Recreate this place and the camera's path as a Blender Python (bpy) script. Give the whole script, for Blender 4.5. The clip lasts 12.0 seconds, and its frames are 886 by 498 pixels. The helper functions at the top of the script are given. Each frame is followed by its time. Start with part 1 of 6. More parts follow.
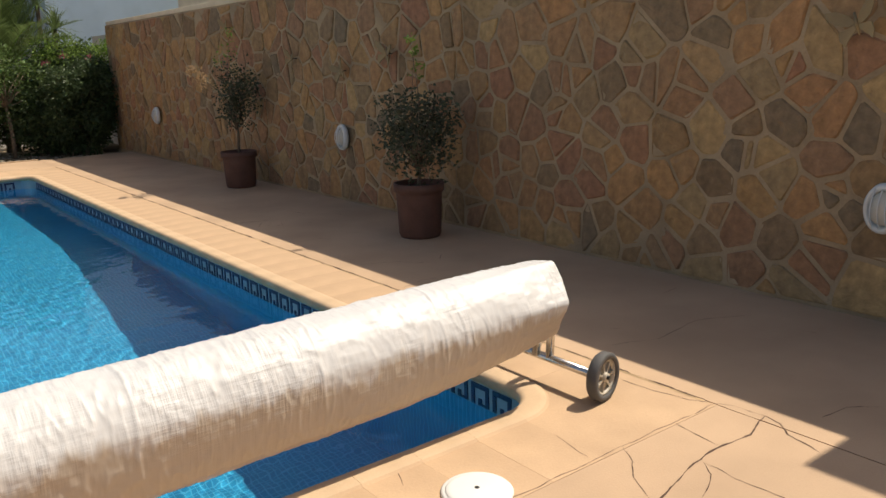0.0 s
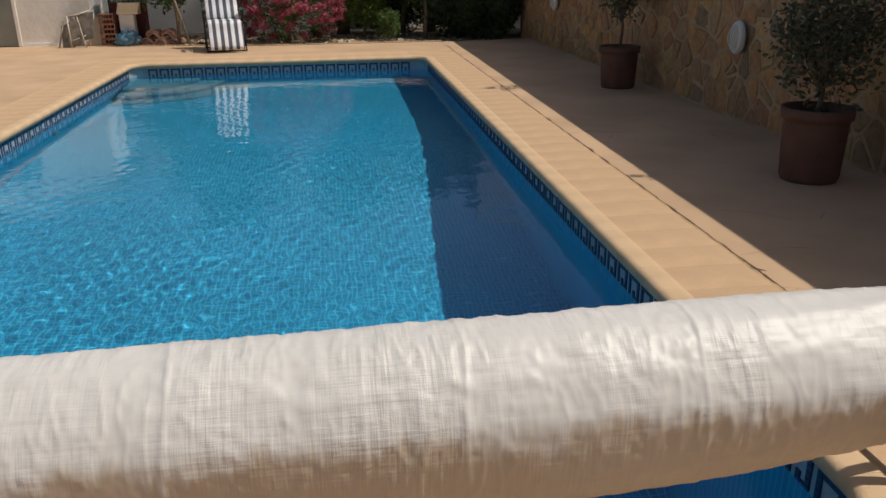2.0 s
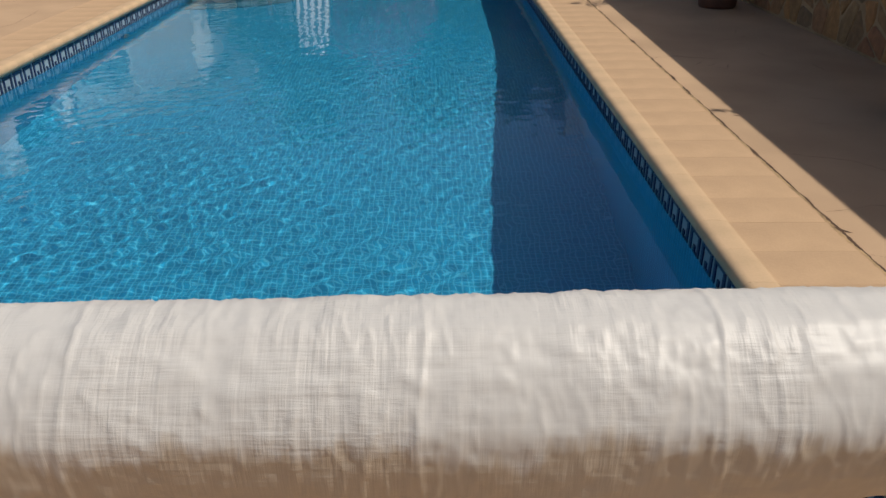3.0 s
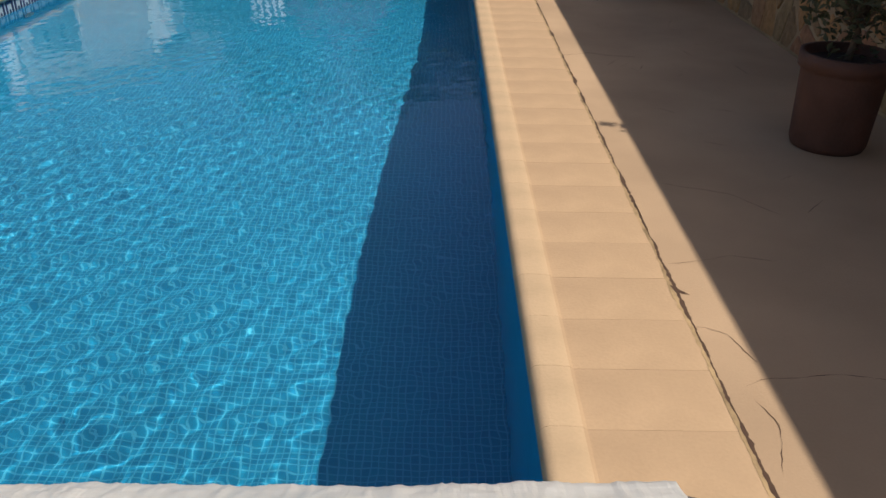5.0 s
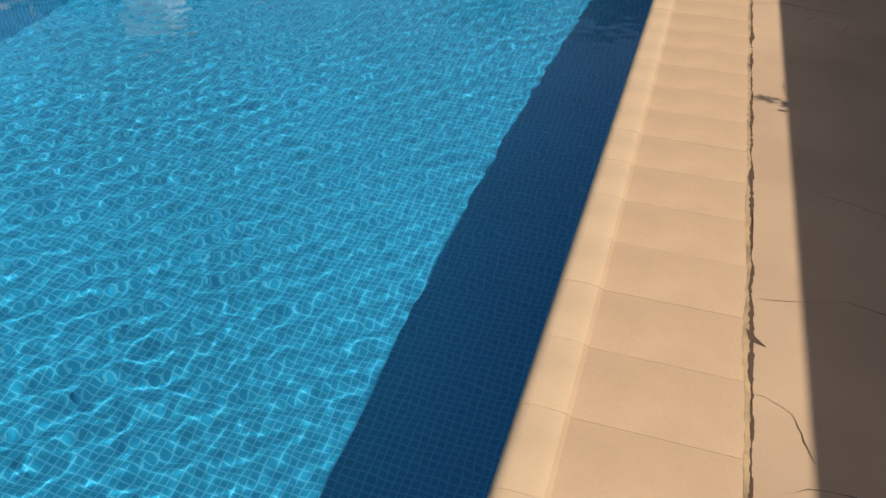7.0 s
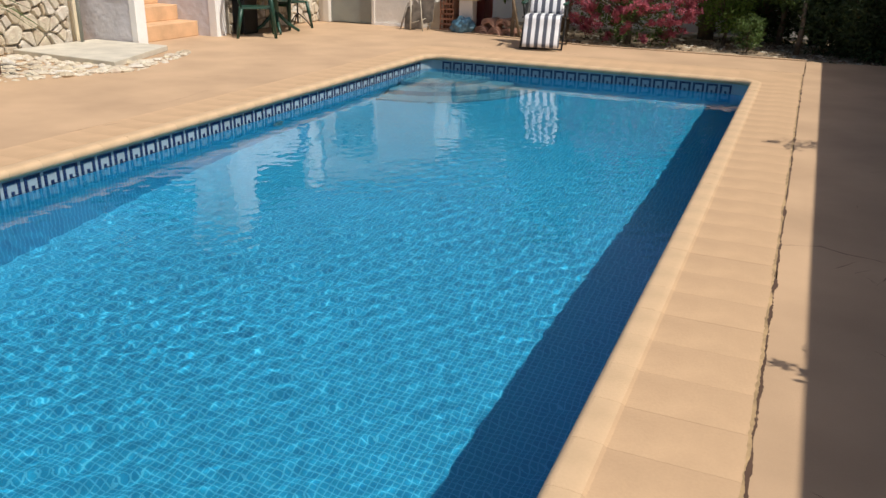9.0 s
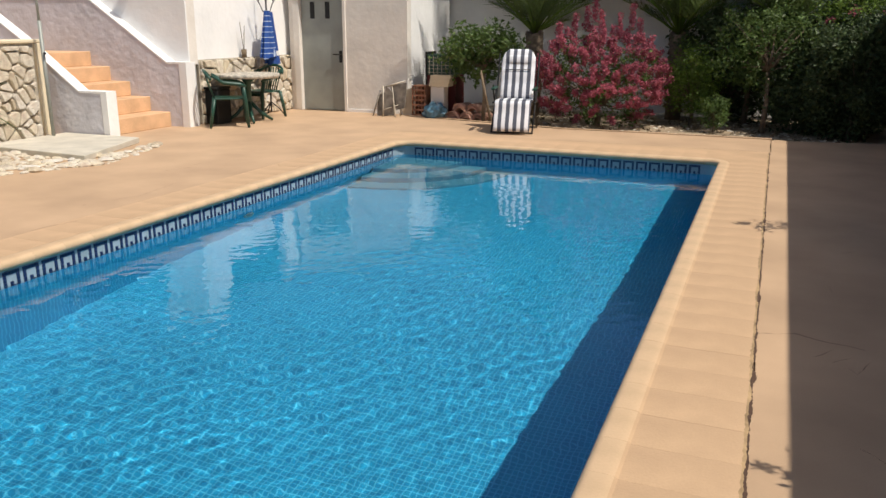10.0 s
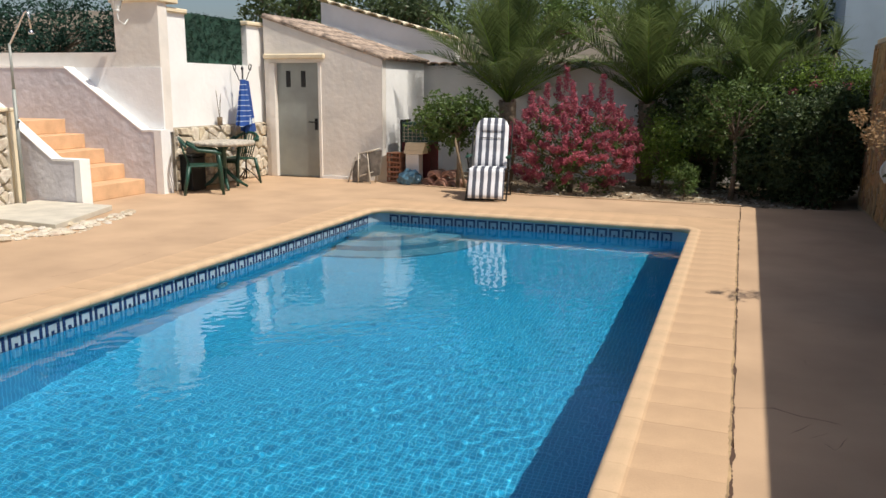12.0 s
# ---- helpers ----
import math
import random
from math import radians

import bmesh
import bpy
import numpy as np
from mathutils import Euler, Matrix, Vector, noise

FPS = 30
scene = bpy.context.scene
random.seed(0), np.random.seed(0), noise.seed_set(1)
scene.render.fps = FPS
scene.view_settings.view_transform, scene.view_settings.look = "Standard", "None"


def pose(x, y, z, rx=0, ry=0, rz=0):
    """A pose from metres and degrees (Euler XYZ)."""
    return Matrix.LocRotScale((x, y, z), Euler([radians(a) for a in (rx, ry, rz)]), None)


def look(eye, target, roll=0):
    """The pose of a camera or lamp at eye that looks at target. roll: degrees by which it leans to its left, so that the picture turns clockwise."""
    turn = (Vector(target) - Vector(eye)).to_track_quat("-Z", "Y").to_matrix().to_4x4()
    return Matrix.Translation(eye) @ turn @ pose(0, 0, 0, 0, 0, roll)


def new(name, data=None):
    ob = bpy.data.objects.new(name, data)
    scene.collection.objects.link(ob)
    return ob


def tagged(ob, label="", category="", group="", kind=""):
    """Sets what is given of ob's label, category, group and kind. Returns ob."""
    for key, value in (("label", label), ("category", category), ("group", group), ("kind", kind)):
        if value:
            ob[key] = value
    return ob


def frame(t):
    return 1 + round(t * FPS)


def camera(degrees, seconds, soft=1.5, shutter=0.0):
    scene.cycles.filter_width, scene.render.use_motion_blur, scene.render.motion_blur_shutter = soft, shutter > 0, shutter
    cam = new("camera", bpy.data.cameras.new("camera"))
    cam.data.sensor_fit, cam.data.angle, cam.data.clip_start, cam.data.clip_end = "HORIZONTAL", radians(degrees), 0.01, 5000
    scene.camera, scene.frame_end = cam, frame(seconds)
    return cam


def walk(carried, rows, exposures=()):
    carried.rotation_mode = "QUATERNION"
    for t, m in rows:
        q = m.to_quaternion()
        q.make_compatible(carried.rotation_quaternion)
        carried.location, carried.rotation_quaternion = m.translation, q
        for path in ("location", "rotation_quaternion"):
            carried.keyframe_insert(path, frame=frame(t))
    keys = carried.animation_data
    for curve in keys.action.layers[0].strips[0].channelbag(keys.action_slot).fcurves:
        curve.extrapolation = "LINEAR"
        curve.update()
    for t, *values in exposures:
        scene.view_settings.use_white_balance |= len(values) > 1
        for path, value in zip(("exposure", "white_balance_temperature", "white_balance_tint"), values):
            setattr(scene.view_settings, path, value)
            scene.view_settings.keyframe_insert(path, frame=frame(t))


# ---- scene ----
cam = camera(58.0, 12.0)
PATH = [
    (0, (-2.235, -12.421, 1.425), (-1.05, -10.877, 0.966), -1.6),
    (0.5, (-1.98, -12.28, 1.408), (-1.181, -10.533, 0.851), -2.6),
    (1, (-1.793, -12.033, 1.4), (-1.203, -10.214, 0.815), -2.0),
    (1.5, (-1.578, -11.817, 1.36), (-1.078, -9.991, 0.714), -1.4),
    (2, (-1.292, -11.603, 1.327), (-1.045, -9.741, 0.642), -0.7),
    (2.5, (-1.154, -11.451, 1.298), (-1.088, -9.611, 0.518), -0.2),
    (3, (-1.036, -11.288, 1.292), (-1.016, -9.49, 0.415), 0.0),
    (3.5, (-0.901, -11.204, 1.314), (-0.882, -9.426, 0.399), 0.3),
    (3.7, (-0.755, -11.108, 1.292), (-0.756, -9.327, 0.382), -0.5),
    (5.3, (-0.203, -10.718, 1.393), (-0.21, -8.972, 0.417), 1.4),
    (5.5, (-0.16, -10.67, 1.386), (-0.224, -8.935, 0.394), 1.0),
    (6, (0.047, -10.555, 1.41), (-0.226, -8.858, 0.387), 0.6),
    (6.5, (0.156, -10.461, 1.404), (-0.27, -8.848, 0.3), 1.0),
    (7, (0.213, -10.277, 1.383), (-0.261, -8.705, 0.241), 1.6),
    (7.2, (0.225, -10.195, 1.388), (-0.247, -8.621, 0.248), 3.3),
    (8.8, (0.473, -9.763, 1.393), (-0.252, -8.051, 0.656), 1.0),
    (9, (0.476, -9.724, 1.435), (-0.265, -8.015, 0.71), 1.2),
    (9.5, (0.471, -9.652, 1.486), (-0.297, -7.908, 0.878), 0.9),
    (10, (0.478, -9.591, 1.496), (-0.243, -7.806, 0.954), 0.2),
    (10.5, (0.48, -9.563, 1.498), (-0.198, -7.749, 1.0), 0.1),
    (11, (0.494, -9.556, 1.508), (-0.173, -7.729, 1.044), 0.6),
    (11.5, (0.48, -9.563, 1.545), (-0.189, -7.727, 1.12), 0.6),
    (12, (0.462, -9.565, 1.561), (-0.214, -7.724, 1.169), 0.4),
]
walk(cam, [(t, look(eye, target, roll)) for t, eye, target, roll in PATH], [(0, 0.3, 6750, 10), (0.5, -0.02, 6750, 9), (1.5, -0.2, 6600, 10), (2.5, -0.38, 6500, 10), (3.5, -0.38, 6500, 10), (5.5, -0.12, 6500, 10), (7, -0.12, 6500, 10), (8.8, 0.0, 6450, 10), (10, 0.03, 6430, 10), (12, 0.12, 6400, 10)])

# ---- world and sun ----
SUN_ELEV, SUN_AZ = radians(57.7), radians(-14)     # azimuth from +x, negative towards -y
sun_dir = Vector((math.cos(SUN_ELEV) * math.cos(SUN_AZ), math.cos(SUN_ELEV) * math.sin(SUN_AZ), math.sin(SUN_ELEV)))
world = bpy.data.worlds.new("world")
scene.world = world
world.use_nodes = True
wn = world.node_tree
sky = wn.nodes.new("ShaderNodeTexSky")
sky.sky_type = "NISHITA"
sky.sun_disc = False
sky.sun_elevation = SUN_ELEV
sky.sun_rotation = radians(90) - SUN_AZ
sky.dust_density = 2.5
wn.nodes["Background"].inputs[1].default_value = 0.085
wn.links.new(sky.outputs[0], wn.nodes["Background"].inputs[0])
sun = new("sun", bpy.data.lights.new("sun", "SUN"))
sun.data.energy = 4.2
sun.data.angle = radians(0.53)
sun.data.color = (1.0, 0.93, 0.82)
sun.matrix_world = look(sun_dir * 30, (0, 0, 0))


# ---- materials ----
def material(name, color, rough=0.6, metal=0.0, vary=0.12, scale=3.0, grain=0.0, grain_scale=60.0, bump=0.2, color2=None,
             stain=0.45, island=0.0, rand=0.0, spec=0.5, dist=0.01):
    """A plain surface with variation at two scales, bump, and optional variation by object or by island."""
    m = bpy.data.materials.new(name)
    m.use_nodes = True
    nt = m.node_tree
    n, l = nt.nodes, nt.links
    p = n["Principled BSDF"]
    tc = n.new("ShaderNodeTexCoord")
    big = n.new("ShaderNodeTexNoise")
    big.inputs["Scale"].default_value, big.inputs["Detail"].default_value = scale, 5
    fine = n.new("ShaderNodeTexNoise")
    fine.inputs["Scale"].default_value, fine.inputs["Detail"].default_value = grain_scale, 4
    for t in (big, fine):
        l.new(tc.outputs["Object"], t.inputs["Vector"])
    ramp = n.new("ShaderNodeValToRGB")
    ramp.color_ramp.elements[0].position, ramp.color_ramp.elements[1].position = stain - 0.12, stain + 0.2
    c2 = color2 or tuple(c * (1 - 2 * vary) for c in color)
    ramp.color_ramp.elements[0].color, ramp.color_ramp.elements[1].color = (*c2, 1), (*color, 1)
    l.new(big.outputs["Fac"], ramp.inputs["Fac"])
    hsv = n.new("ShaderNodeHueSaturation")
    l.new(ramp.outputs["Color"], hsv.inputs["Color"])
    val = n.new("ShaderNodeMath")
    val.operation = "MULTIPLY_ADD"
    val.inputs[1].default_value, val.inputs[2].default_value = 2 * grain, 1 - grain
    l.new(fine.outputs["Fac"], val.inputs[0])
    last = val
    if island or rand:
        src = n.new("ShaderNodeNewGeometry").outputs["Random Per Island"] if island else n.new("ShaderNodeObjectInfo").outputs["Random"]
        k = island or rand
        mul = n.new("ShaderNodeMath")
        mul.operation = "MULTIPLY_ADD"
        mul.inputs[1].default_value, mul.inputs[2].default_value = 2 * k, 1 - k
        l.new(src, mul.inputs[0])
        prod = n.new("ShaderNodeMath")
        prod.operation = "MULTIPLY"
        l.new(mul.outputs[0], prod.inputs[0])
        l.new(val.outputs[0], prod.inputs[1])
        last = prod
    l.new(last.outputs[0], hsv.inputs["Value"])
    l.new(hsv.outputs["Color"], p.inputs["Base Color"])
    p.inputs["Roughness"].default_value, p.inputs["Metallic"].default_value = rough, metal
    p.inputs["Specular IOR Level"].default_value = spec
    if bump:
        b = n.new("ShaderNodeBump")
        b.inputs["Strength"].default_value, b.inputs["Distance"].default_value = bump, dist
        l.new(fine.outputs["Fac"], b.inputs["Height"])
        l.new(b.outputs["Normal"], p.inputs["Normal"])
    return m


def stone_material(name, colors, rough=0.85, island=True, bump=0.6, scale=14):
    """Stones that differ in hue from one to the next, each mottled."""
    m = material(name, colors[0], rough, bump=bump, grain=0.22, grain_scale=35, dist=0.02)
    nt = m.node_tree
    n, l = nt.nodes, nt.links
    ramp = n.new("ShaderNodeValToRGB")
    while len(ramp.color_ramp.elements) < len(colors):
        ramp.color_ramp.elements.new(0.5)
    for i, (e, c) in enumerate(zip(ramp.color_ramp.elements, colors)):
        e.position, e.color = i / max(1, len(colors) - 1), (*c, 1)
    if island:
        src = n.new("ShaderNodeNewGeometry").outputs["Random Per Island"]
    else:
        src = n.new("ShaderNodeObjectInfo").outputs["Random"]
    l.new(src, ramp.inputs["Fac"])
    mott = n.new("ShaderNodeTexNoise")
    mott.inputs["Scale"].default_value, mott.inputs["Detail"].default_value = scale, 6
    tc = n.new("ShaderNodeTexCoord")
    l.new(tc.outputs["Object"], mott.inputs["Vector"])
    mix = n.new("ShaderNodeMixRGB")
    mix.blend_type = "OVERLAY"
    mix.inputs["Fac"].default_value = 0.8
    l.new(ramp.outputs["Color"], mix.inputs[1])
    l.new(mott.outputs["Color"], mix.inputs[2])
    bw = n.new("ShaderNodeRGBToBW")
    l.new(mott.outputs["Color"], bw.inputs[0])
    l.new(bw.outputs[0], mix.inputs[2])
    hsv = next(x for x in n if x.type == "HUE_SAT")
    l.new(mix.outputs["Color"], hsv.inputs["Color"])
    return m


def tile_material(name, kind):
    """Pool mosaic of 25 mm glass tiles, with pale joints; kind 'pool' for the field."""
    m = bpy.data.materials.new(name)
    m.use_nodes = True
    n, l = m.node_tree.nodes, m.node_tree.links
    p = n["Principled BSDF"]
    tc = n.new("ShaderNodeTexCoord")
    br = n.new("ShaderNodeTexBrick")
    br.offset, br.squash = 0, 1
    br.inputs["Scale"].default_value = 1
    br.inputs["Brick Width"].default_value, br.inputs["Row Height"].default_value = 0.033, 0.033
    br.inputs["Mortar Size"].default_value = 0.0032
    br.inputs["Color1"].default_value = (0.0125, 0.295, 0.520, 1)
    br.inputs["Color2"].default_value = (0.016, 0.340, 0.560, 1)
    br.inputs["Mortar"].default_value = (0.08, 0.50, 0.72, 1)
    l.new(tc.outputs["Object"], br.inputs["Vector"])
    big = n.new("ShaderNodeTexNoise")
    big.inputs["Scale"].default_value = 0.9
    l.new(tc.outputs["Object"], big.inputs["Vector"])
    hsv = n.new("ShaderNodeHueSaturation")
    mt = n.new("ShaderNodeMath")
    mt.operation = "MULTIPLY_ADD"
    mt.inputs[1].default_value, mt.inputs[2].default_value = 0.3, 0.85
    l.new(big.outputs["Fac"], mt.inputs[0])
    l.new(mt.outputs[0], hsv.inputs["Value"])
    l.new(br.outputs["Color"], hsv.inputs["Color"])
    l.new(hsv.outputs["Color"], p.inputs["Base Color"])
    p.inputs["Roughness"].default_value = 0.35
    return m


M = {}
M["deck"] = material("painted_concrete", (0.55, 0.375, 0.235), 0.75, vary=0.10, scale=1.3, grain=0.05, grain_scale=120, bump=0.25, dist=0.004, spec=0.3)
M["coping"] = material("coping_paint", (0.58, 0.39, 0.235), 0.7, vary=0.09, scale=2.5, grain=0.06, grain_scale=90, bump=0.3, rand=0.006, dist=0.004, spec=0.3)
M["nose"] = material("bullnose_paint", (0.61, 0.43, 0.265), 0.65, vary=0.07, scale=5, grain=0.06, grain_scale=90, bump=0.3, dist=0.004, spec=0.3)
M["subbase"] = material("dark_joint", (0.05, 0.03, 0.02), 0.95, vary=0.2)
M["ground"] = material("dry_earth", (0.46, 0.35, 0.23), 0.95, vary=0.2, scale=2, grain=0.25, grain_scale=50, bump=0.8, dist=0.03)
M["mortar"] = material("wall_mortar", (0.43, 0.325, 0.20), 0.95, vary=0.15, scale=3, grain=0.15, grain_scale=60, bump=0.8, dist=0.01)
M["pool"] = tile_material("pool_mosaic", "pool")
M["white"] = material("white_render", (0.88, 0.87, 0.85), 0.85, vary=0.04, scale=2, grain=0.03, grain_scale=9, bump=0.22, dist=0.03)
M["grey"] = material("grey_render", (0.64, 0.63, 0.67), 0.9, vary=0.07, scale=3, grain=0.08, grain_scale=9, bump=0.5, dist=0.03)
M["cream"] = material("cream_render", (0.79, 0.74, 0.67), 0.9, vary=0.06, scale=2, grain=0.05, grain_scale=9, bump=0.25, dist=0.03)
M["sand"] = material("sand_trim", (0.76, 0.65, 0.46), 0.8, vary=0.05, scale=4, grain=0.04, bump=0.3)
M["step"] = material("terracotta_step_paint", (0.70, 0.44, 0.25), 0.75, vary=0.1, scale=5, grain=0.06, bump=0.4, dist=0.01)
M["door"] = material("grey_steel_door", (0.34, 0.36, 0.33), 0.55, metal=0.3, vary=0.1, scale=2.5, grain=0.03, bump=0.1)
M["dark"] = material("black_metal", (0.03, 0.03, 0.03), 0.5, metal=0.6, vary=0.1)
M["steel"] = material("brushed_steel", (0.62, 0.60, 0.57), 0.25, metal=1.0, vary=0.04, bump=0.03)
M["rubber"] = material("grey_rubber", (0.10, 0.095, 0.09), 0.7, vary=0.1, bump=0.1)
M["hubplastic"] = material("pale_plastic", (0.52, 0.46, 0.36), 0.55, vary=0.05)
M["lid"] = material("white_plastic", (0.78, 0.76, 0.70), 0.45, vary=0.03, bump=0.02)
M["terracotta"] = material("terracotta", (0.15, 0.07, 0.048), 0.8, vary=0.15, scale=6, grain=0.1, bump=0.3)
M["rooftile"] = material("roof_clay", (0.50, 0.38, 0.29), 0.9, vary=0.32, scale=8, grain=0.15, bump=0.4, island=0.2)
M["bark"] = material("bark", (0.22, 0.16, 0.11), 0.95, vary=0.2, scale=12, grain=0.2, bump=0.9, dist=0.02)
M["soil"] = material("pot_soil", (0.06, 0.04, 0.03), 0.95, vary=0.2, bump=0.8)
M["greenplastic"] = material("green_plastic", (0.013, 0.060, 0.040), 0.4, vary=0.05, bump=0.02)
M["tabletop"] = material("mottled_table_top", (0.62, 0.56, 0.46), 0.6, vary=0.3, scale=18, grain=0.12, bump=0.2)
M["bluecloth"] = material("blue_cloth", (0.02, 0.07, 0.28), 0.85, vary=0.1, grain=0.1, bump=0.3)
M["screen"] = material("green_screen", (0.02, 0.07, 0.045), 0.9, vary=0.25, scale=14, grain=0.3, grain_scale=80, bump=0.6)
M["enamel"] = material("white_enamel", (0.70, 0.72, 0.70), 0.35, vary=0.03, bump=0.02)
M["brass"] = material("aged_brass", (0.36, 0.27, 0.14), 0.5, metal=0.35, vary=0.2)
M["hill"] = material("far_hill", (0.20, 0.17, 0.13), 0.95, vary=0.2, scale=0.02)
M["claytile"] = material("spare_clay_tile", (0.56, 0.31, 0.22), 0.8, vary=0.2, rand=0.2, grain=0.1)
M["oldgrey"] = material("weathered_grey_board", (0.30, 0.27, 0.23), 0.85, vary=0.3, scale=8, grain=0.2)
M["brick"] = material("red_brick", (0.36, 0.17, 0.10), 0.85, vary=0.15, rand=0.2, grain=0.1)
M["wood"] = material("weathered_wood", (0.22, 0.16, 0.10), 0.85, vary=0.2, scale=8, grain=0.2)


def leaf_material(name, color, vary=0.35, rough=0.5):
    m = material(name, color, rough, vary=0.15, scale=1.5, grain=0.0, bump=0, island=vary, spec=0.35)
    nt = m.node_tree
    p = nt.nodes["Principled BSDF"]
    tr, mx = nt.nodes.new("ShaderNodeBsdfTranslucent"), nt.nodes.new("ShaderNodeMixShader")
    hsv = next(q for q in nt.nodes if q.type == "HUE_SAT")
    nt.links.new(hsv.outputs["Color"], tr.inputs["Color"])
    mx.inputs[0].default_value = 0.38
    out = next(q for q in nt.nodes if q.type == "OUTPUT_MATERIAL")
    nt.links.new(p.outputs[0], mx.inputs[1])
    nt.links.new(tr.outputs[0], mx.inputs[2])
    nt.links.new(mx.outputs[0], out.inputs["Surface"])
    return m


M["leaf"] = leaf_material("leaf_green", (0.13, 0.20, 0.055))
M["leafdark"] = leaf_material("leaf_dark", (0.085, 0.125, 0.05))
M["leafbright"] = leaf_material("leaf_bright", (0.19, 0.29, 0.05))
M["leafgrey"] = leaf_material("leaf_olive_grey", (0.12, 0.13, 0.075))
M["palm"] = leaf_material("palm_green", (0.13, 0.18, 0.06), 0.35, 0.36)
M["pink"] = leaf_material("pink_blossom", (0.50, 0.14, 0.19), 0.3, 0.7)
M["blush"] = leaf_material("dry_blossom", (0.42, 0.27, 0.14), 0.3, 0.8)
M["twigred"] = leaf_material("red_leaf", (0.16, 0.035, 0.035), 0.4)

STONES_E = [(0.225, 0.150, 0.080), (0.41, 0.245, 0.100), (0.29, 0.155, 0.085), (0.43, 0.29, 0.130), (0.20, 0.150, 0.092), (0.42, 0.240, 0.098), (0.32, 0.160, 0.088), (0.30, 0.205, 0.105)]
M["stone"] = stone_material("ochre_stone", STONES_E, island=False)
M["stonebulk"] = stone_material("ochre_stone_far", STONES_E, island=True)
STONES_W = [(0.55, 0.47, 0.35), (0.62, 0.56, 0.46), (0.52, 0.43, 0.30), (0.62, 0.57, 0.50), (0.55, 0.46, 0.32)]
M["whitestone"] = stone_material("pale_stone", STONES_W, island=False, scale=9)
M["joint"] = material("rubble_joint", (0.50, 0.44, 0.35), 0.95, vary=0.2, scale=8, grain=0.2, bump=0.8)
M["rubble"] = stone_material("pale_rubble", STONES_W, island=True, scale=9)


# ---- mesh helpers ----
def part(name, bm, mat, parent=None, label="", smooth=False, kind=""):
    me = bpy.data.meshes.new(name)
    bm.to_mesh(me)
    bm.free()
    if smooth:
        for p in me.polygons:
            p.use_smooth = True
    for k in (mat if isinstance(mat, (list, tuple)) else [mat]):
        me.materials.append(M[k] if isinstance(k, str) else k)
    ob = new(name, me)
    if parent:
        ob.parent = parent
    return tagged(ob, label=label, kind=kind)


def raw(name, verts, faces, mat, parent=None, label="", smooth=False, kind=""):
    me = bpy.data.meshes.new(name)
    me.from_pydata([tuple(v) for v in verts], [], faces)
    me.update()
    if smooth:
        me.polygons.foreach_set("use_smooth", [True] * len(me.polygons))
    for k in (mat if isinstance(mat, (list, tuple)) else [mat]):
        me.materials.append(M[k] if isinstance(k, str) else k)
    ob = new(name, me)
    if parent:
        ob.parent = parent
    return tagged(ob, label=label, kind=kind)


def base(name, m, label, category, group=""):
    e = new(name)
    e.matrix_world = m
    return tagged(e, label=label, category=category, group=group)


def box(bm, x0, x1, y0, y1, z0, z1, bevel=0.0, m=None, seg=1):
    g = bmesh.new()
    bmesh.ops.create_cube(g, size=1.0)
    for v in g.verts:
        v.co = Vector(((x0 + x1) / 2 + v.co.x * (x1 - x0), (y0 + y1) / 2 + v.co.y * (y1 - y0), (z0 + z1) / 2 + v.co.z * (z1 - z0)))
    if bevel:
        bmesh.ops.bevel(g, geom=g.edges[:], offset=bevel, segments=seg, affect="EDGES", profile=0.5)
    if m is not None:
        bmesh.ops.transform(g, matrix=m, verts=g.verts)
    join(bm, g)
    return bm


def join(bm, g):
    base_i = [bm.verts.new(v.co) for v in g.verts]
    g.verts.index_update()
    for f in g.faces:
        nf = bm.faces.new([base_i[v.index] for v in f.verts])
        nf.smooth = f.smooth
        nf.material_index = f.material_index
    g.free()


def bx(x0, x1, y0, y1, z0, z1, bevel=0.0, m=None, seg=1):
    return box(bmesh.new(), x0, x1, y0, y1, z0, z1, bevel, m, seg)


def tube(bm, pts, r, sides=10, cap=True):
    """A round bar through points; r may be one radius or one for each point."""
    pts = [Vector(p) for p in pts]
    rs = r if isinstance(r, (list, tuple)) else [r] * len(pts)
    rings, up = [], None
    for i, p in enumerate(pts):
        d = (pts[min(i + 1, len(pts) - 1)] - pts[max(i - 1, 0)]).normalized()
        if up is None:
            up = d.orthogonal().normalized()
        side = d.cross(up).normalized()
        up = side.cross(d).normalized()
        rings.append([bm.verts.new(p + (side * math.cos(a) + up * math.sin(a)) * rs[i]) for a in [2 * math.pi * k / sides for k in range(sides)]])
    for a, b in zip(rings, rings[1:]):
        for k in range(sides):
            f = bm.faces.new((a[k], a[(k + 1) % sides], b[(k + 1) % sides], b[k]))
            f.smooth = True
    if cap:
        bm.faces.new(rings[0][::-1])
        bm.faces.new(rings[-1])
    return bm


def tb(pts, r, sides=10):
    return tube(bmesh.new(), pts, r, sides)


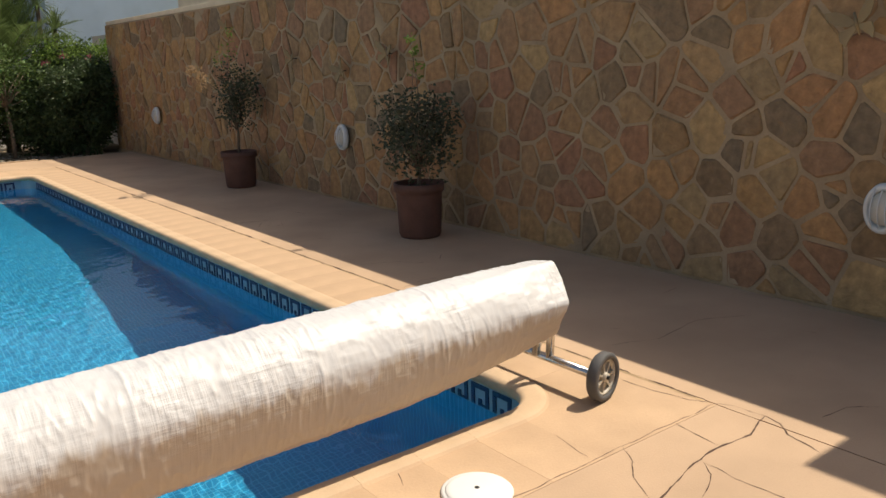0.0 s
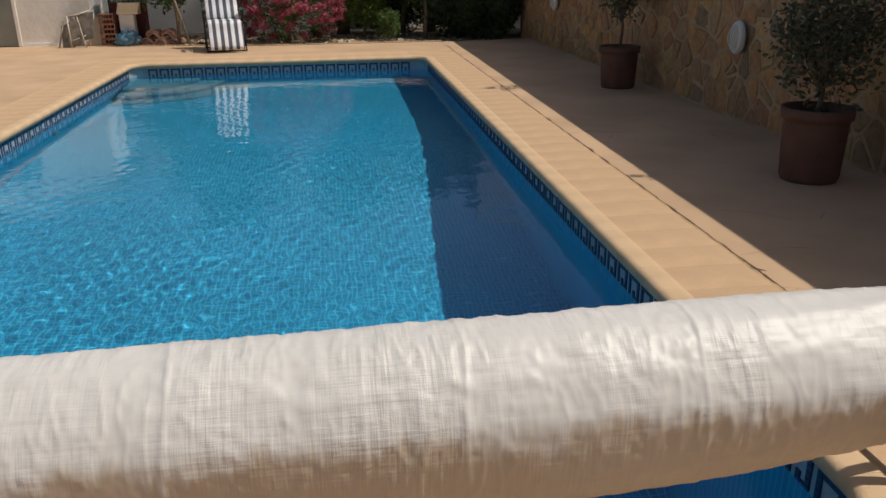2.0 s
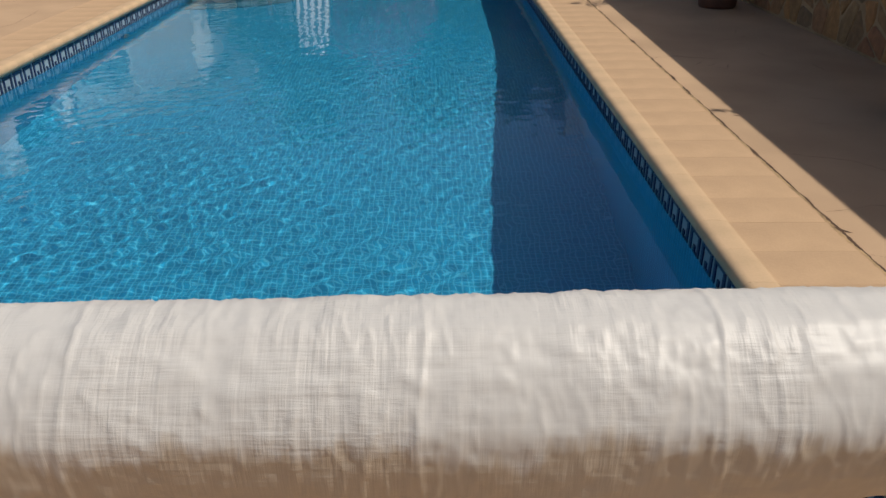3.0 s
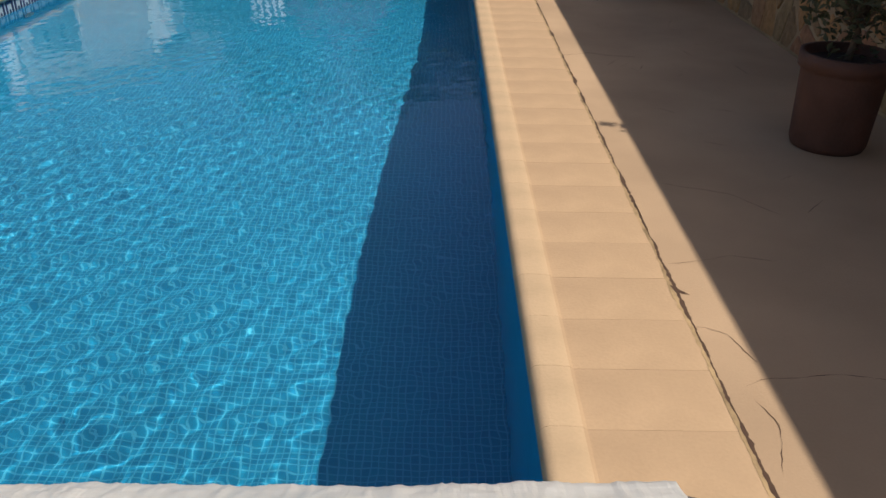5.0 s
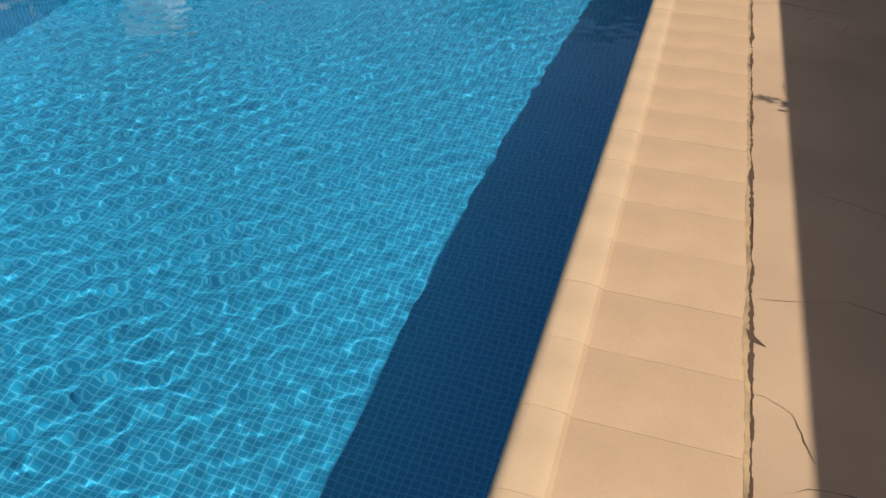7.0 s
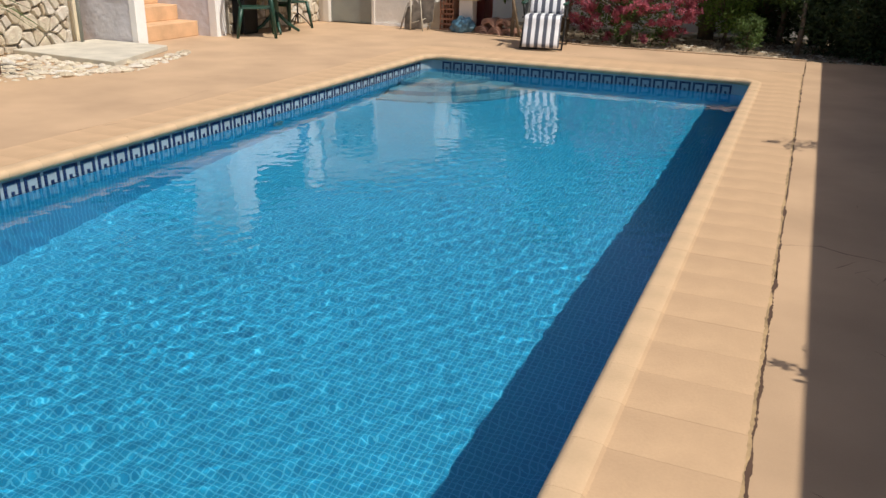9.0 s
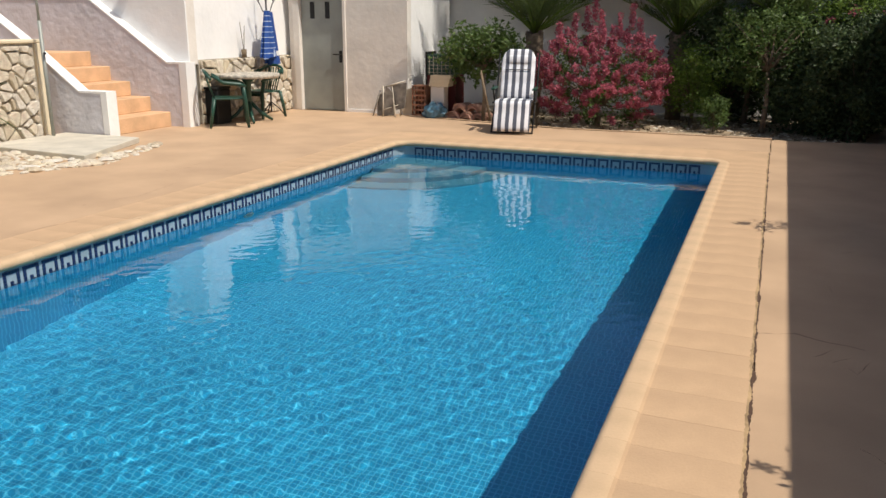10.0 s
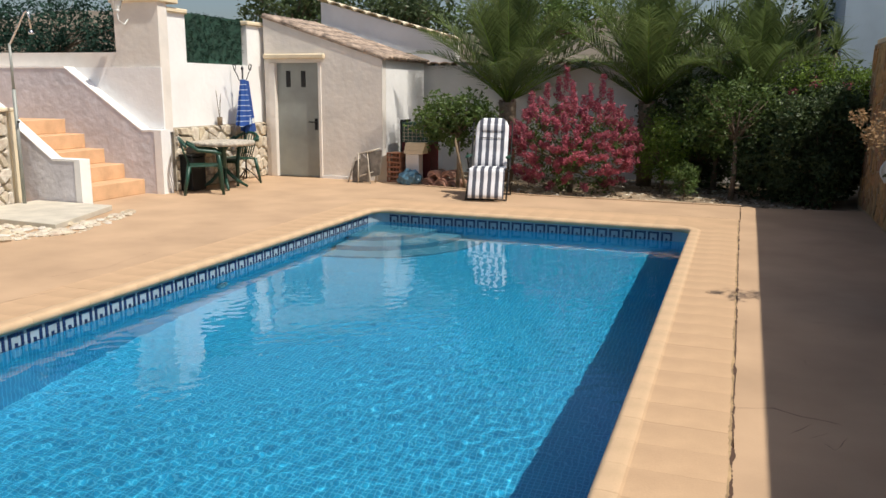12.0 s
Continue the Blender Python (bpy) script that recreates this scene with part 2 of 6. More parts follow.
def lathe(bm, profile, sides=28, m=None):
    """A turned shape from (radius, height) pairs."""
    rings = []
    for r, z in profile:
        rings.append([bm.verts.new((r * math.cos(2 * math.pi * k / sides), r * math.sin(2 * math.pi * k / sides), z)) for k in range(sides)] if r > 1e-5 else [bm.verts.new((0, 0, z))])
    for a, b in zip(rings, rings[1:]):
        for k in range(sides):
            k2 = (k + 1) % sides
            vs = (a[k % len(a)], a[k2 % len(a)], b[k2 % len(b)], b[k % len(b)])
            vs = list(dict.fromkeys(vs))
            if len(vs) > 2:
                bm.faces.new(vs).smooth = True
    if m is not None:
        bmesh.ops.transform(bm, matrix=m, verts=bm.verts)
    return bm


def prism(bm, poly, axis, a, b):
    """A polygon drawn out along an axis from a to b. The polygon's two numbers are the other two axes, in order."""
    def at(p, v):
        return {"x": (v, p[0], p[1]), "y": (p[0], v, p[1]), "z": (p[0], p[1], v)}[axis]
    lo = [bm.verts.new(at(p, a)) for p in poly]
    hi = [bm.verts.new(at(p, b)) for p in poly]
    n = len(poly)
    bm.faces.new(lo)
    bm.faces.new(hi[::-1])
    for i in range(n):
        bm.faces.new((lo[i], hi[i], hi[(i + 1) % n], lo[(i + 1) % n]))
    bmesh.ops.recalc_face_normals(bm, faces=bm.faces)
    return bm


def pr(poly, axis, a, b, bevel=0.0):
    bm = prism(bmesh.new(), poly, axis, a, b)
    if bevel:
        bmesh.ops.bevel(bm, geom=bm.edges[:], offset=bevel, segments=2, affect="EDGES", profile=0.5)
    return bm


def clip_half(poly, p, n):
    """Keeps the side of a polygon where (q - p) . n < 0."""
    out = []
    for i, a in enumerate(poly):
        b = poly[(i + 1) % len(poly)]
        da = (a[0] - p[0]) * n[0] + (a[1] - p[1]) * n[1]
        db = (b[0] - p[0]) * n[0] + (b[1] - p[1]) * n[1]
        if da < 0:
            out.append(a)
        if (da < 0) != (db < 0):
            t = da / (da - db)
            out.append((a[0] + (b[0] - a[0]) * t, a[1] + (b[1] - a[1]) * t))
    return out


def cells(w, h, size, gap, rng, jitter=0.66, aspect=1.0, size_at=None):
    """Irregular stones that fill a w x h panel, with joints of width gap."""
    seeds = []
    z = 0.0
    while z < h:
        s = size_at(z) if size_at else size
        row = int(z / s)
        u = -s * rng.random()
        while u < w + s:
            seeds.append((u + rng.uniform(-jitter, jitter) * s * aspect, z + s / 2 + rng.uniform(-jitter, jitter) * s))
            u += s * aspect
        z += s
    out = []
    for i, (a, b) in enumerate(seeds):
        near = sorted(((c - a) ** 2 + (d - b) ** 2, c, d) for c, d in seeds if abs(c - a) < 3 * size and abs(d - b) < 3 * size)[1:18]
        g = gap / 2
        poly = [(g, g), (w - g, g), (w - g, h - g), (g, h - g)]
        for d2, c, d in near:
            dist = math.sqrt(d2) + 1e-6
            n = ((c - a) / dist, (d - b) / dist)
            gg = g * rng.uniform(0.7, 1.5)
            poly = clip_half(poly, ((a + c) / 2 - n[0] * gg, (b + d) / 2 - n[1] * gg), n)
            if len(poly) < 3:
                break
        if len(poly) < 3:
            continue
        area = abs(sum(p[0] * q[1] - q[0] * p[1] for p, q in zip(poly, poly[1:] + poly[:1]))) / 2
        if area < 0.0012:
            continue
        rounded = []
        for k, p in enumerate(poly):
            q, r = poly[k - 1], poly[(k + 1) % len(poly)]
            for o in (q, r):
                L = math.hypot(o[0] - p[0], o[1] - p[1]) + 1e-6
                t = min(0.3, rng.uniform(0.006, 0.022) / L)
                rounded.append((p[0] + (o[0] - p[0]) * t, p[1] + (o[1] - p[1]) * t))
        out.append(rounded)
    return out


def stone_geo(poly, rng, depth=0.03, back=0.01, inset=0.012):
    """Vertices and faces of one proud stone over a polygon: (u, v, height)."""
    cx, cy = sum(p[0] for p in poly) / len(poly), sum(p[1] for p in poly) / len(poly)
    n = len(poly)
    tilt = (rng.uniform(-0.08, 0.08), rng.uniform(-0.08, 0.08))
    verts = [(p[0] - cx, p[1] - cy, -back) for p in poly]
    verts += [((p[0] - cx), (p[1] - cy), depth * 0.55 + (p[0] - cx) * tilt[0] * 0.6) for p in poly]
    top = []
    for p in poly:
        dx, dy = p[0] - cx, p[1] - cy
        L = math.hypot(dx, dy) + 1e-6
        k = max(0.3, 1 - inset / L)
        top.append((dx * k, dy * k, depth + dx * tilt[0] + dy * tilt[1] + rng.uniform(-0.003, 0.003)))
    verts += top
    verts.append((0, 0, depth + 0.004))
    faces = []
    for k in range(n):
        j = (k + 1) % n
        faces += [(k, j, n + j, n + k), (n + k, n + j, 2 * n + j, 2 * n + k), (2 * n + k, 2 * n + j, 3 * n)]
    return (cx, cy), verts, faces


def stone_panel(parent, w, h, size, gap, origin, udir, out, rng, mats, near=None, depth=0.03, aspect=1.0, limit=300, size_at=None, skip=None, matj="mortar"):
    """Stones on a wall: each near one an object of its own, the rest one mesh."""
    o, u, nrm = Vector(origin), Vector(udir), Vector(out)
    rest_v, rest_f, done = [], [], 0
    for poly in cells(w, h, size, gap, rng, aspect=aspect, size_at=size_at):
        if skip and skip(sum(p[0] for p in poly) / len(poly), sum(p[1] for p in poly) / len(poly)):
            continue
        (cx, cy), vs, fs = stone_geo(poly, rng, depth * rng.uniform(0.6, 1.3))
        c = o + u * cx + Vector((0, 0, cy))
        pts = [u * a + Vector((0, 0, b)) + nrm * d for a, b, d in vs]
        if (near is None or near(c)) and done < limit:
            ob = raw("stone", pts, fs, mats[0], parent)
            ob.location = c
            done += 1
        else:
            k = len(rest_v)
            rest_v += [c + p for p in pts]
            rest_f += [tuple(i + k for i in f) for f in fs]
    if rest_v:
        raw("stonework", rest_v, rest_f, mats[1], parent, kind="stuff")


def leaves(centers, n_each, radius, size, rng, aspect=0.5, droop=0.0, flat=0.0):
    """Vertices and faces of small folded leaves, strewn round each centre."""
    verts, faces = [], []
    for c in centers:
        rad = c[3] if len(c) > 3 else radius
        for _ in range(n_each):
            d = Vector((rng.gauss(0, 1), rng.gauss(0, 1), rng.gauss(0, 1))).normalized() * rad * rng.random() ** 0.45
            d.z *= 1 - flat
            p = Vector(c[:3]) + d
            a = Vector((rng.gauss(0, 1), rng.gauss(0, 1), rng.gauss(0, 0.7) - droop)).normalized()
            b = a.orthogonal().normalized()
            b.rotate(Matrix.Rotation(rng.uniform(0, 6.28), 3, a))
            s = size * rng.uniform(0.6, 1.3)
            k = len(verts)
            nrm = a.cross(b) * s * 0.12
            verts += [p, p + a * s * 0.5 + b * s * aspect * 0.5 + nrm, p + a * s, p + a * s * 0.5 - b * s * aspect * 0.5 + nrm]
            faces += [(k, k + 1, k + 2), (k, k + 2, k + 3)]
    return verts, faces


# ---- pool ----
PX0, PX1, PY0, PY1 = -3.99, 0.0, -10.13, 0.0
WATER = -0.170
WALLBACK = 0.046
R = 0.17


def rounded_rect(x0, x1, y0, y1, r, seg=8):
    pts = []
    for cx, cy, a0 in ((x1 - r, y0 + r, -90), (x1 - r, y1 - r, 0), (x0 + r, y1 - r, 90), (x0 + r, y0 + r, 180)):
        for i in range(seg + 1):
            a = radians(a0 + 90 * i / seg)
            pts.append((cx + r * math.cos(a), cy + r * math.sin(a)))
    return pts


def ring_mesh(inner, outer, z):
    """A flat sheet between two loops with the same number of points."""
    n = len(inner)
    v = [(*p, z) for p in inner] + [(*p, z) for p in outer]
    return v, [(i, n + i, n + (i + 1) % n, (i + 1) % n) for i in range(n)]


def floor_depth(y):
    """The pool floor falls from the shallow far end to the deep near end."""
    t = min(1, max(0, (y + 3.0) / -5.0))
    return -0.97 - 0.46 * t * t * (3 - 2 * t)


loop = rounded_rect(PX0 - WALLBACK, PX1 + WALLBACK, PY0 - WALLBACK, PY1 + WALLBACK, R)
pv, pf = [], []
n = len(loop)
for x, y in loop:
    pv += [(x, y, -0.03), (x, y, -0.27), (x, y, -2.1)]
for i in range(n):
    j = (i + 1) % n
    pf += [(3 * i, 3 * i + 1, 3 * j + 1, 3 * j), (3 * i + 1, 3 * i + 2, 3 * j + 2, 3 * j + 1)]
pool = tagged(raw("pool_wall", pv, pf, "pool"), kind="structure", label="blue mosaic walls of the swimming pool")
g = bmesh.new()
rows = []
for k in range(41):
    y = PY0 - WALLBACK + (PY1 - PY0 + 2 * WALLBACK) * k / 40
    rows.append([g.verts.new((x, y, floor_depth(y))) for x in (PX0 - WALLBACK, -3, -2, -1, PX1 + WALLBACK)])
for a, b in zip(rows, rows[1:]):
    for i in range(4):
        g.faces.new((a[i], a[i + 1], b[i + 1], b[i]))
tagged(part("pool_floor", g, "pool"), kind="structure", label="blue mosaic floor of the swimming pool")
# shell of concrete around the basin
g = bmesh.new()
for a in ((PX0 - 0.3, PX0 - 0.07, PY0 - 0.3, PY1 + 0.3), (PX1 + 0.07, PX1 + 0.3, PY0 - 0.3, PY1 + 0.3)):
    box(g, *a, -2.2, -0.06)
for a in ((PX0 - 0.07, PX1 + 0.07, PY0 - 0.3, PY0 - 0.07), (PX0 - 0.07, PX1 + 0.07, PY1 + 0.07, PY1 + 0.3)):
    box(g, *a, -2.2, -0.06)
box(g, PX0 - 0.3, PX1 + 0.3, PY0 - 0.3, PY1 + 0.3, -2.4, -2.2)
tagged(part("pool_shell", g, "subbase"), kind="structure")

# water: a sheet with real ripples
def water():
    nx, ny = 330, 830
    xs = np.linspace(PX0 - 0.044, PX1 + 0.044, nx)
    ys = np.linspace(PY0 - 0.044, PY1 + 0.044, ny)
    X, Y = np.meshgrid(xs, ys)
    rng = np.random.RandomState(4)
    Z = np.zeros_like(X)
    for i in range(52):
        lam = rng.uniform(0.05, 0.16)
        a = rng.uniform(0, 2 * np.pi)
        k = 2 * np.pi / lam
        warp = 0.35 * np.sin(X * rng.uniform(0.6, 2.2) + rng.uniform(0, 6)) + 0.35 * np.sin(Y * rng.uniform(0.6, 2.2) + rng.uniform(0, 6))
        Z += 0.00052 * lam ** 1.1 * np.sin(k * (X * np.cos(a) + Y * np.sin(a)) + warp * 3 + rng.uniform(0, 6.28))
    patch = 0.95 + 0.35 * np.sin(X * 1.9 + 0.9 * np.sin(Y * 1.3)) * np.sin(Y * 1.5 + 0.8 * np.sin(X * 1.1))
    Z *= patch
    for i in range(9):
        lam = rng.uniform(0.25, 0.6)
        a = rng.uniform(0, 2 * np.pi)
        Z += 0.00042 * lam * np.sin(2 * np.pi / lam * (X * np.cos(a) + Y * np.sin(a)) + rng.uniform(0, 6.28))
    v = np.stack([X.ravel(), Y.ravel(), WATER + Z.ravel()], 1)
    f = [(j * nx + i, j * nx + i + 1, (j + 1) * nx + i + 1, (j + 1) * nx + i) for j in range(ny - 1) for i in range(nx - 1)]
    me = bpy.data.meshes.new("water")
    me.from_pydata(v.tolist(), [], f)
    me.polygons.foreach_set("use_smooth", [True] * len(f))
    m = bpy.data.materials.new("pool_water")
    m.use_nodes = True
    p = m.node_tree.nodes["Principled BSDF"]
    p.inputs["Base Color"].default_value = (0.86, 0.97, 1.0, 1)
    p.inputs["Roughness"].default_value = 0.0
    p.inputs["IOR"].default_value = 1.33
    p.inputs["Transmission Weight"].default_value = 1.0
    me.materials.append(m)
    return tagged(new("water", me), kind="structure", label="clear rippling blue water in the swimming pool")


pond = water()
pond.cycles.is_caustics_caster = True
pool.cycles.is_caustics_receiver = True
bpy.data.objects["pool_floor"].cycles.is_caustics_receiver = True
sun.data.cycles.is_caustics_light = True

# ---- ground and paving ----
FAR = 600
outer = [(-FAR, -FAR), (FAR, -FAR), (FAR, FAR), (-FAR, FAR)]
hole = [(PX0 - 0.3, PY0 - 0.3), (PX1 + 0.3, PY0 - 0.3), (PX1 + 0.3, PY1 + 0.3), (PX0 - 0.3, PY1 + 0.3)]
v, f = ring_mesh(hole, outer, -0.055)
tagged(raw("ground", v, f, "ground"), kind="structure", label="dry sandy earth of the garden")


def jag(y, seed=0.0, amp=0.012):
    return amp * (noise.noise(Vector((y * 3.1, seed, 0))) + 0.6 * noise.noise(Vector((y * 13.0, seed + 5, 0))))


def slab(name, edge, z0, z1, mat, label):
    bm = prism(bmesh.new(), edge, "z", z0, z1)
    return tagged(part(name, bm, mat), kind="structure", label=label)


CW = 0.53
east = []
y = -16.0
while y < 2.06:
    east.append((CW + 0.006 + jag(y, 0.0, 0.009), y))
    y += 0.045
east_edge = east + [(0.62, 2.14), (0.72, 2.06)] + [(2.1, 2.3), (2.1, -16)]
slab("pavement_east", east_edge, -0.05, 0.0, "deck", "sand-painted concrete walkway along the stone wall")
slab("pavement_south", [(-9, -16), (CW - 0.002, -16), (CW - 0.002, PY0 - 0.532), (-9, PY0 - 0.532)], -0.05, 0.0, "deck", "sand-painted concrete terrace with crazed joints")
slab("pavement_west", [(-9, PY0 - 0.53), (PX0 - 0.532, PY0 - 0.53), (PX0 - 0.532, 0.908), (-5.2, 0.908), (-5.2, 2.98), (-9, 2.98)], -0.05, 0.0, "deck", "smooth sand-painted concrete terrace beside the pool")
slab("pavement_north", [(-5.198, 0.91), (0.55, 0.91), (0.545, 2.1), (-1.0, 2.12), (-2.4, 2.1), (-4.0, 2.5), (-5.198, 2.75)], -0.05, 0.0, "deck", "sand-painted concrete terrace at the shallow end")


def coping():
    """Bullnosed coping stones laid end to end around the basin."""
    top = tagged(new("coping"), kind="structure", label="sand-painted bullnose coping stones round the pool")
    def piece(width, depth):
        """Cross-section in (across, up), drawn out along its length."""
        g = bmesh.new()
        lip = [(0.035 - 0.035 * math.sin(radians(a)), -0.023 - 0.035 * math.cos(radians(a))) for a in range(0, 181, 20)]
        lip += [(0.085, 0.0115), (0.118, 0.008), (0.13, 0.0)]
        poly = lip + [(depth, 0.0), (depth, -0.058)]
        h = width / 2 - 0.0004
        lo = [g.verts.new((p[0], -h, p[1])) for p in poly]
        hi = [g.verts.new((p[0], h, p[1])) for p in poly]
        g.faces.new([g.verts.new(q.co) for q in lo])
        g.faces.new([g.verts.new(q.co) for q in hi[::-1]])
        k = len(poly)
        for i in range(k):
            fc = g.faces.new((lo[i], hi[i], hi[(i + 1) % k], lo[(i + 1) % k])[::-1])
            fc.smooth = i < len(lip) - 1
            fc.material_index = 1 if i < len(lip) - 2 else 0
        me = bpy.data.meshes.new("coping_stone")
        g.to_mesh(me)
        g.free()
        me.materials.append(M["coping"])
        me.materials.append(M["nose"])
        return me
    def run(x, y, ang, length, depth):
        k = round(length / 0.2575)
        w = length / k
        me = piece(w, depth)
        for i in range(k):
            ob = new("coping_stone", me)
            ob.parent = top
            s = (i + 0.5) * w
            ob.matrix_basis = pose(x - math.sin(radians(ang)) * s, y + math.cos(radians(ang)) * s, 0, 0, 0, ang) @ pose(0, 0, random.uniform(-0.0003, 0.0003))
    c = R
    run(PX1, PY0 + c, 0, PY1 - PY0 - 2 * c, CW)
    run(PX0, PY1 - c, 180, PY1 - PY0 - 2 * c, CW)
    run(PX1 - c, PY1, 90, PX1 - PX0 - 2 * c, 0.906)
    run(PX0 + c, PY0, -90, PX1 - PX0 - 2 * c, CW)
    # corner pieces with a rounded inner edge
    lip = [(0.035 - 0.035 * math.sin(radians(a)), -0.023 - 0.035 * math.cos(radians(a))) for a in range(0, 181, 20)] + [(0.085, 0.0115), (0.118, 0.008), (0.13, 0.0)]
    for cx, cy, a0, dx, dy in ((PX1 - c, PY0 + c, -90, CW, -CW), (PX1 - c, PY1 - c, 0, CW, 0.906), (PX0 + c, PY1 - c, 90, -CW, 0.906), (PX0 + c, PY0 + c, 180, -CW, -CW)):
        g = bmesh.new()
        seg = 10
        turn = math.degrees(math.atan2(math.copysign(abs(dy) + c, dy), math.copysign(abs(dx) + c, dx))) - a0
        corner = round((turn % 360) / 90 * seg)
        cols = []
        for i in range(seg + 1):
            a = radians(a0 + 90 * i / seg)
            d = Vector((math.cos(a), math.sin(a)))
            col = [g.verts.new((cx + d.x * (c + u), cy + d.y * (c + u), z)) for u, z in lip]
            ex, ey = abs(dx) + c, abs(dy) + c
            t = min(ex / max(abs(d.x), 1e-4), ey / max(abs(d.y), 1e-4))
            q = (cx + d.x * t, cy + d.y * t)
            if i == corner:
                q = (cx + math.copysign(ex, dx), cy + math.copysign(ey, dy))
            col += [g.verts.new((*q, 0.0)), g.verts.new((*q, -0.058))]
            cols.append(col)
        k = len(cols[0])
        for a, b in zip(cols, cols[1:]):
            for j in range(k):
                fc = g.faces.new((a[j], b[j], b[(j + 1) % k], a[(j + 1) % k]))
                fc.smooth = j < len(lip) - 1
                fc.material_index = 1 if j < len(lip) - 2 else 0
        bmesh.ops.recalc_face_normals(g, faces=g.faces)
        part("coping_stone", g, "coping", top).data.materials.append(M["nose"])


coping()

# ---- stone wall on the sunward side ----
WX = 2.08
wall_e = tagged(part("wall_east", bx(WX + 0.012, WX + 0.45, -11.6, 2.95, -0.3, 2.19), "mortar"), kind="structure", label="high garden wall faced with irregular ochre stones")
tagged(part("wall_coping", pr([(WX + 0.48, 2.98), (2.12, 2.98), (2.105, 0), (2.06, -6), (2.045, -9.6), (2.02, -11.6), (WX + 0.48, -11.6)], "z", 2.192, 2.26, 0.010), "sand"), kind="structure", label="pale cement capping of the stone wall")
# unseen plain block behind the camera, added to cast shade on the near paving
tagged(part("house_south", bx(2.25, 8, -18, -11.63, 0, 3.15), "cream"), kind="structure")
tagged(part("house_east", bx(4.6, 9, -11, 6, 0, 4.2), "sand"), kind="structure", label="sand-coloured house wall above the terrace")
tagged(part("terrace_east", bx(WX + 0.452, 4.598, -11.6, 5.5, -0.2, 2.1), "cream"), kind="structure")

# ---- house side ----
tagged(part("wall_stair_far", pr([(-7.63, 0), (-7.63, 0.915), (-7.82, 0.915), (-9.2, 1.83), (-12.5, 1.85), (-12.5, 0)], "y", 0.1, 0.3), "grey"), kind="structure", label="rough grey rendered stair wall")
tagged(part("wall_cap", pr([(-7.50, -0.02), (-7.50, 0.945), (-7.85, 0.945), (-9.23, 1.86), (-12.5, 1.88), (-12.5, 1.852), (-9.22, 1.832), (-7.84, 0.917), (-7.628, 0.917), (-7.628, -0.02)], "y", 0.092, 0.302), "white"), kind="structure", label="white painted edge of the stair wall")
g = bmesh.new()
tagged(part("wall_upper", pr([(-7.60, 0.9), (-7.60, 2.78), (-8.4, 2.78), (-8.4, 2.07), (-12.5, 2.09), (-12.5, 1.2), (-9.0, 1.0), (-8.2, 0.9)], "y", 0.30, 0.5), "cream"), kind="structure", label="pale rendered wall above the stairs")
tagged(part("wall_panel", pr([(-7.58, 0.946), (-7.58, 1.85), (-9.21, 1.85), (-7.86, 0.946)], "y", 0.272, 0.299), "white"), kind="structure", label="pale rendered panel above the stair slope")
tagged(part("pillar_cap", bx(-8.45, -7.55, 0.25, 0.72, 2.78, 2.86, 0.015), "sand"), kind="structure")
tagged(part("wall_house", pr([(0.505, 0), (0.505, 2.66), (0.97, 2.66), (0.97, 1.94), (2.62, 1.94), (2.62, 2.62), (3.2, 2.62), (3.2, 0)], "x", -7.9, -7.65), "white"), kind="structure", label="white rendered wall of the house terrace")
tagged(part("wall_cap", bx(-7.95, -7.6, 0.5, 0.99, 2.66, 2.73, 0.015), "sand"), kind="structure")
tagged(part("wall_cap", bx(-7.95, -7.6, 2.59, 3.22, 2.62, 2.69, 0.015), "sand"), kind="structure")

# steps
stairs = tagged(new("stairs"), kind="structure", label="terracotta-painted outdoor stairs beside the terrace")
for i in range(5):
    part("step", bx(-12.0, -7.85 - 0.36 * i, -1.26, 0.098, 0.215 * i, 0.215 * (i + 1), 0.008), "step", stairs)
tagged(part("wall_stair_near", pr([(-7.66, 0), (-7.66, 0.60), (-8.02, 0.60), (-8.96, 1.28), (-10.6, 2.3), (-10.6, 0)], "y", -1.43, -1.28), "grey"), kind="structure", label="rough grey rendered low stair parapet")
tagged(part("wall_cap", pr([(-7.56, -0.02), (-7.56, 0.63), (-8.03, 0.63), (-8.98, 1.31), (-10.6, 2.33), (-10.6, 2.302), (-8.96, 1.282), (-8.02, 0.602), (-7.658, 0.602), (-7.658, -0.02)], "y", -1.438, -1.262), "white"), kind="structure", label="white painted edge of the low parapet")

# ---- shed ----
shed = tagged(new("wall_shed"), kind="structure", label="small rendered shed with a sloping tiled roof")
SY, SX0, SX1 = 2.99, -7.55, -5.26
tagged(part("wall_front", pr([(SX0, 0), (SX0, 2.77), (-5.26, 2.04), (SX1, 0), (-6.48, 0), (-6.48, 2.0), (-7.33, 2.0), (-7.33, 0)], "y", SY, SY + 0.15), "cream", shed), kind="structure")
tagged(part("wall_side", bx(SX1 - 0.15, SX1, SY + 0.152, 4.9, 0, 2.05), "white", shed), kind="structure")
tagged(part("wall_back", bx(SX0, SX1 - 0.152, 4.75, 4.9, 0, 2.05), "cream", shed), kind="structure")
tagged(part("door_shed", bx(-7.328, -6.482, SY + 0.05, SY + 0.09, 0.01, 1.998), "door"), kind="structure", label="weathered grey steel door")
dr = bpy.data.objects["door_shed"]
for x in (-7.10, -6.80):
    part("vent_slot", bx(x - 0.045, x + 0.045, SY + 0.044, SY + 0.05, 1.58, 1.86, 0.002), "dark", dr)
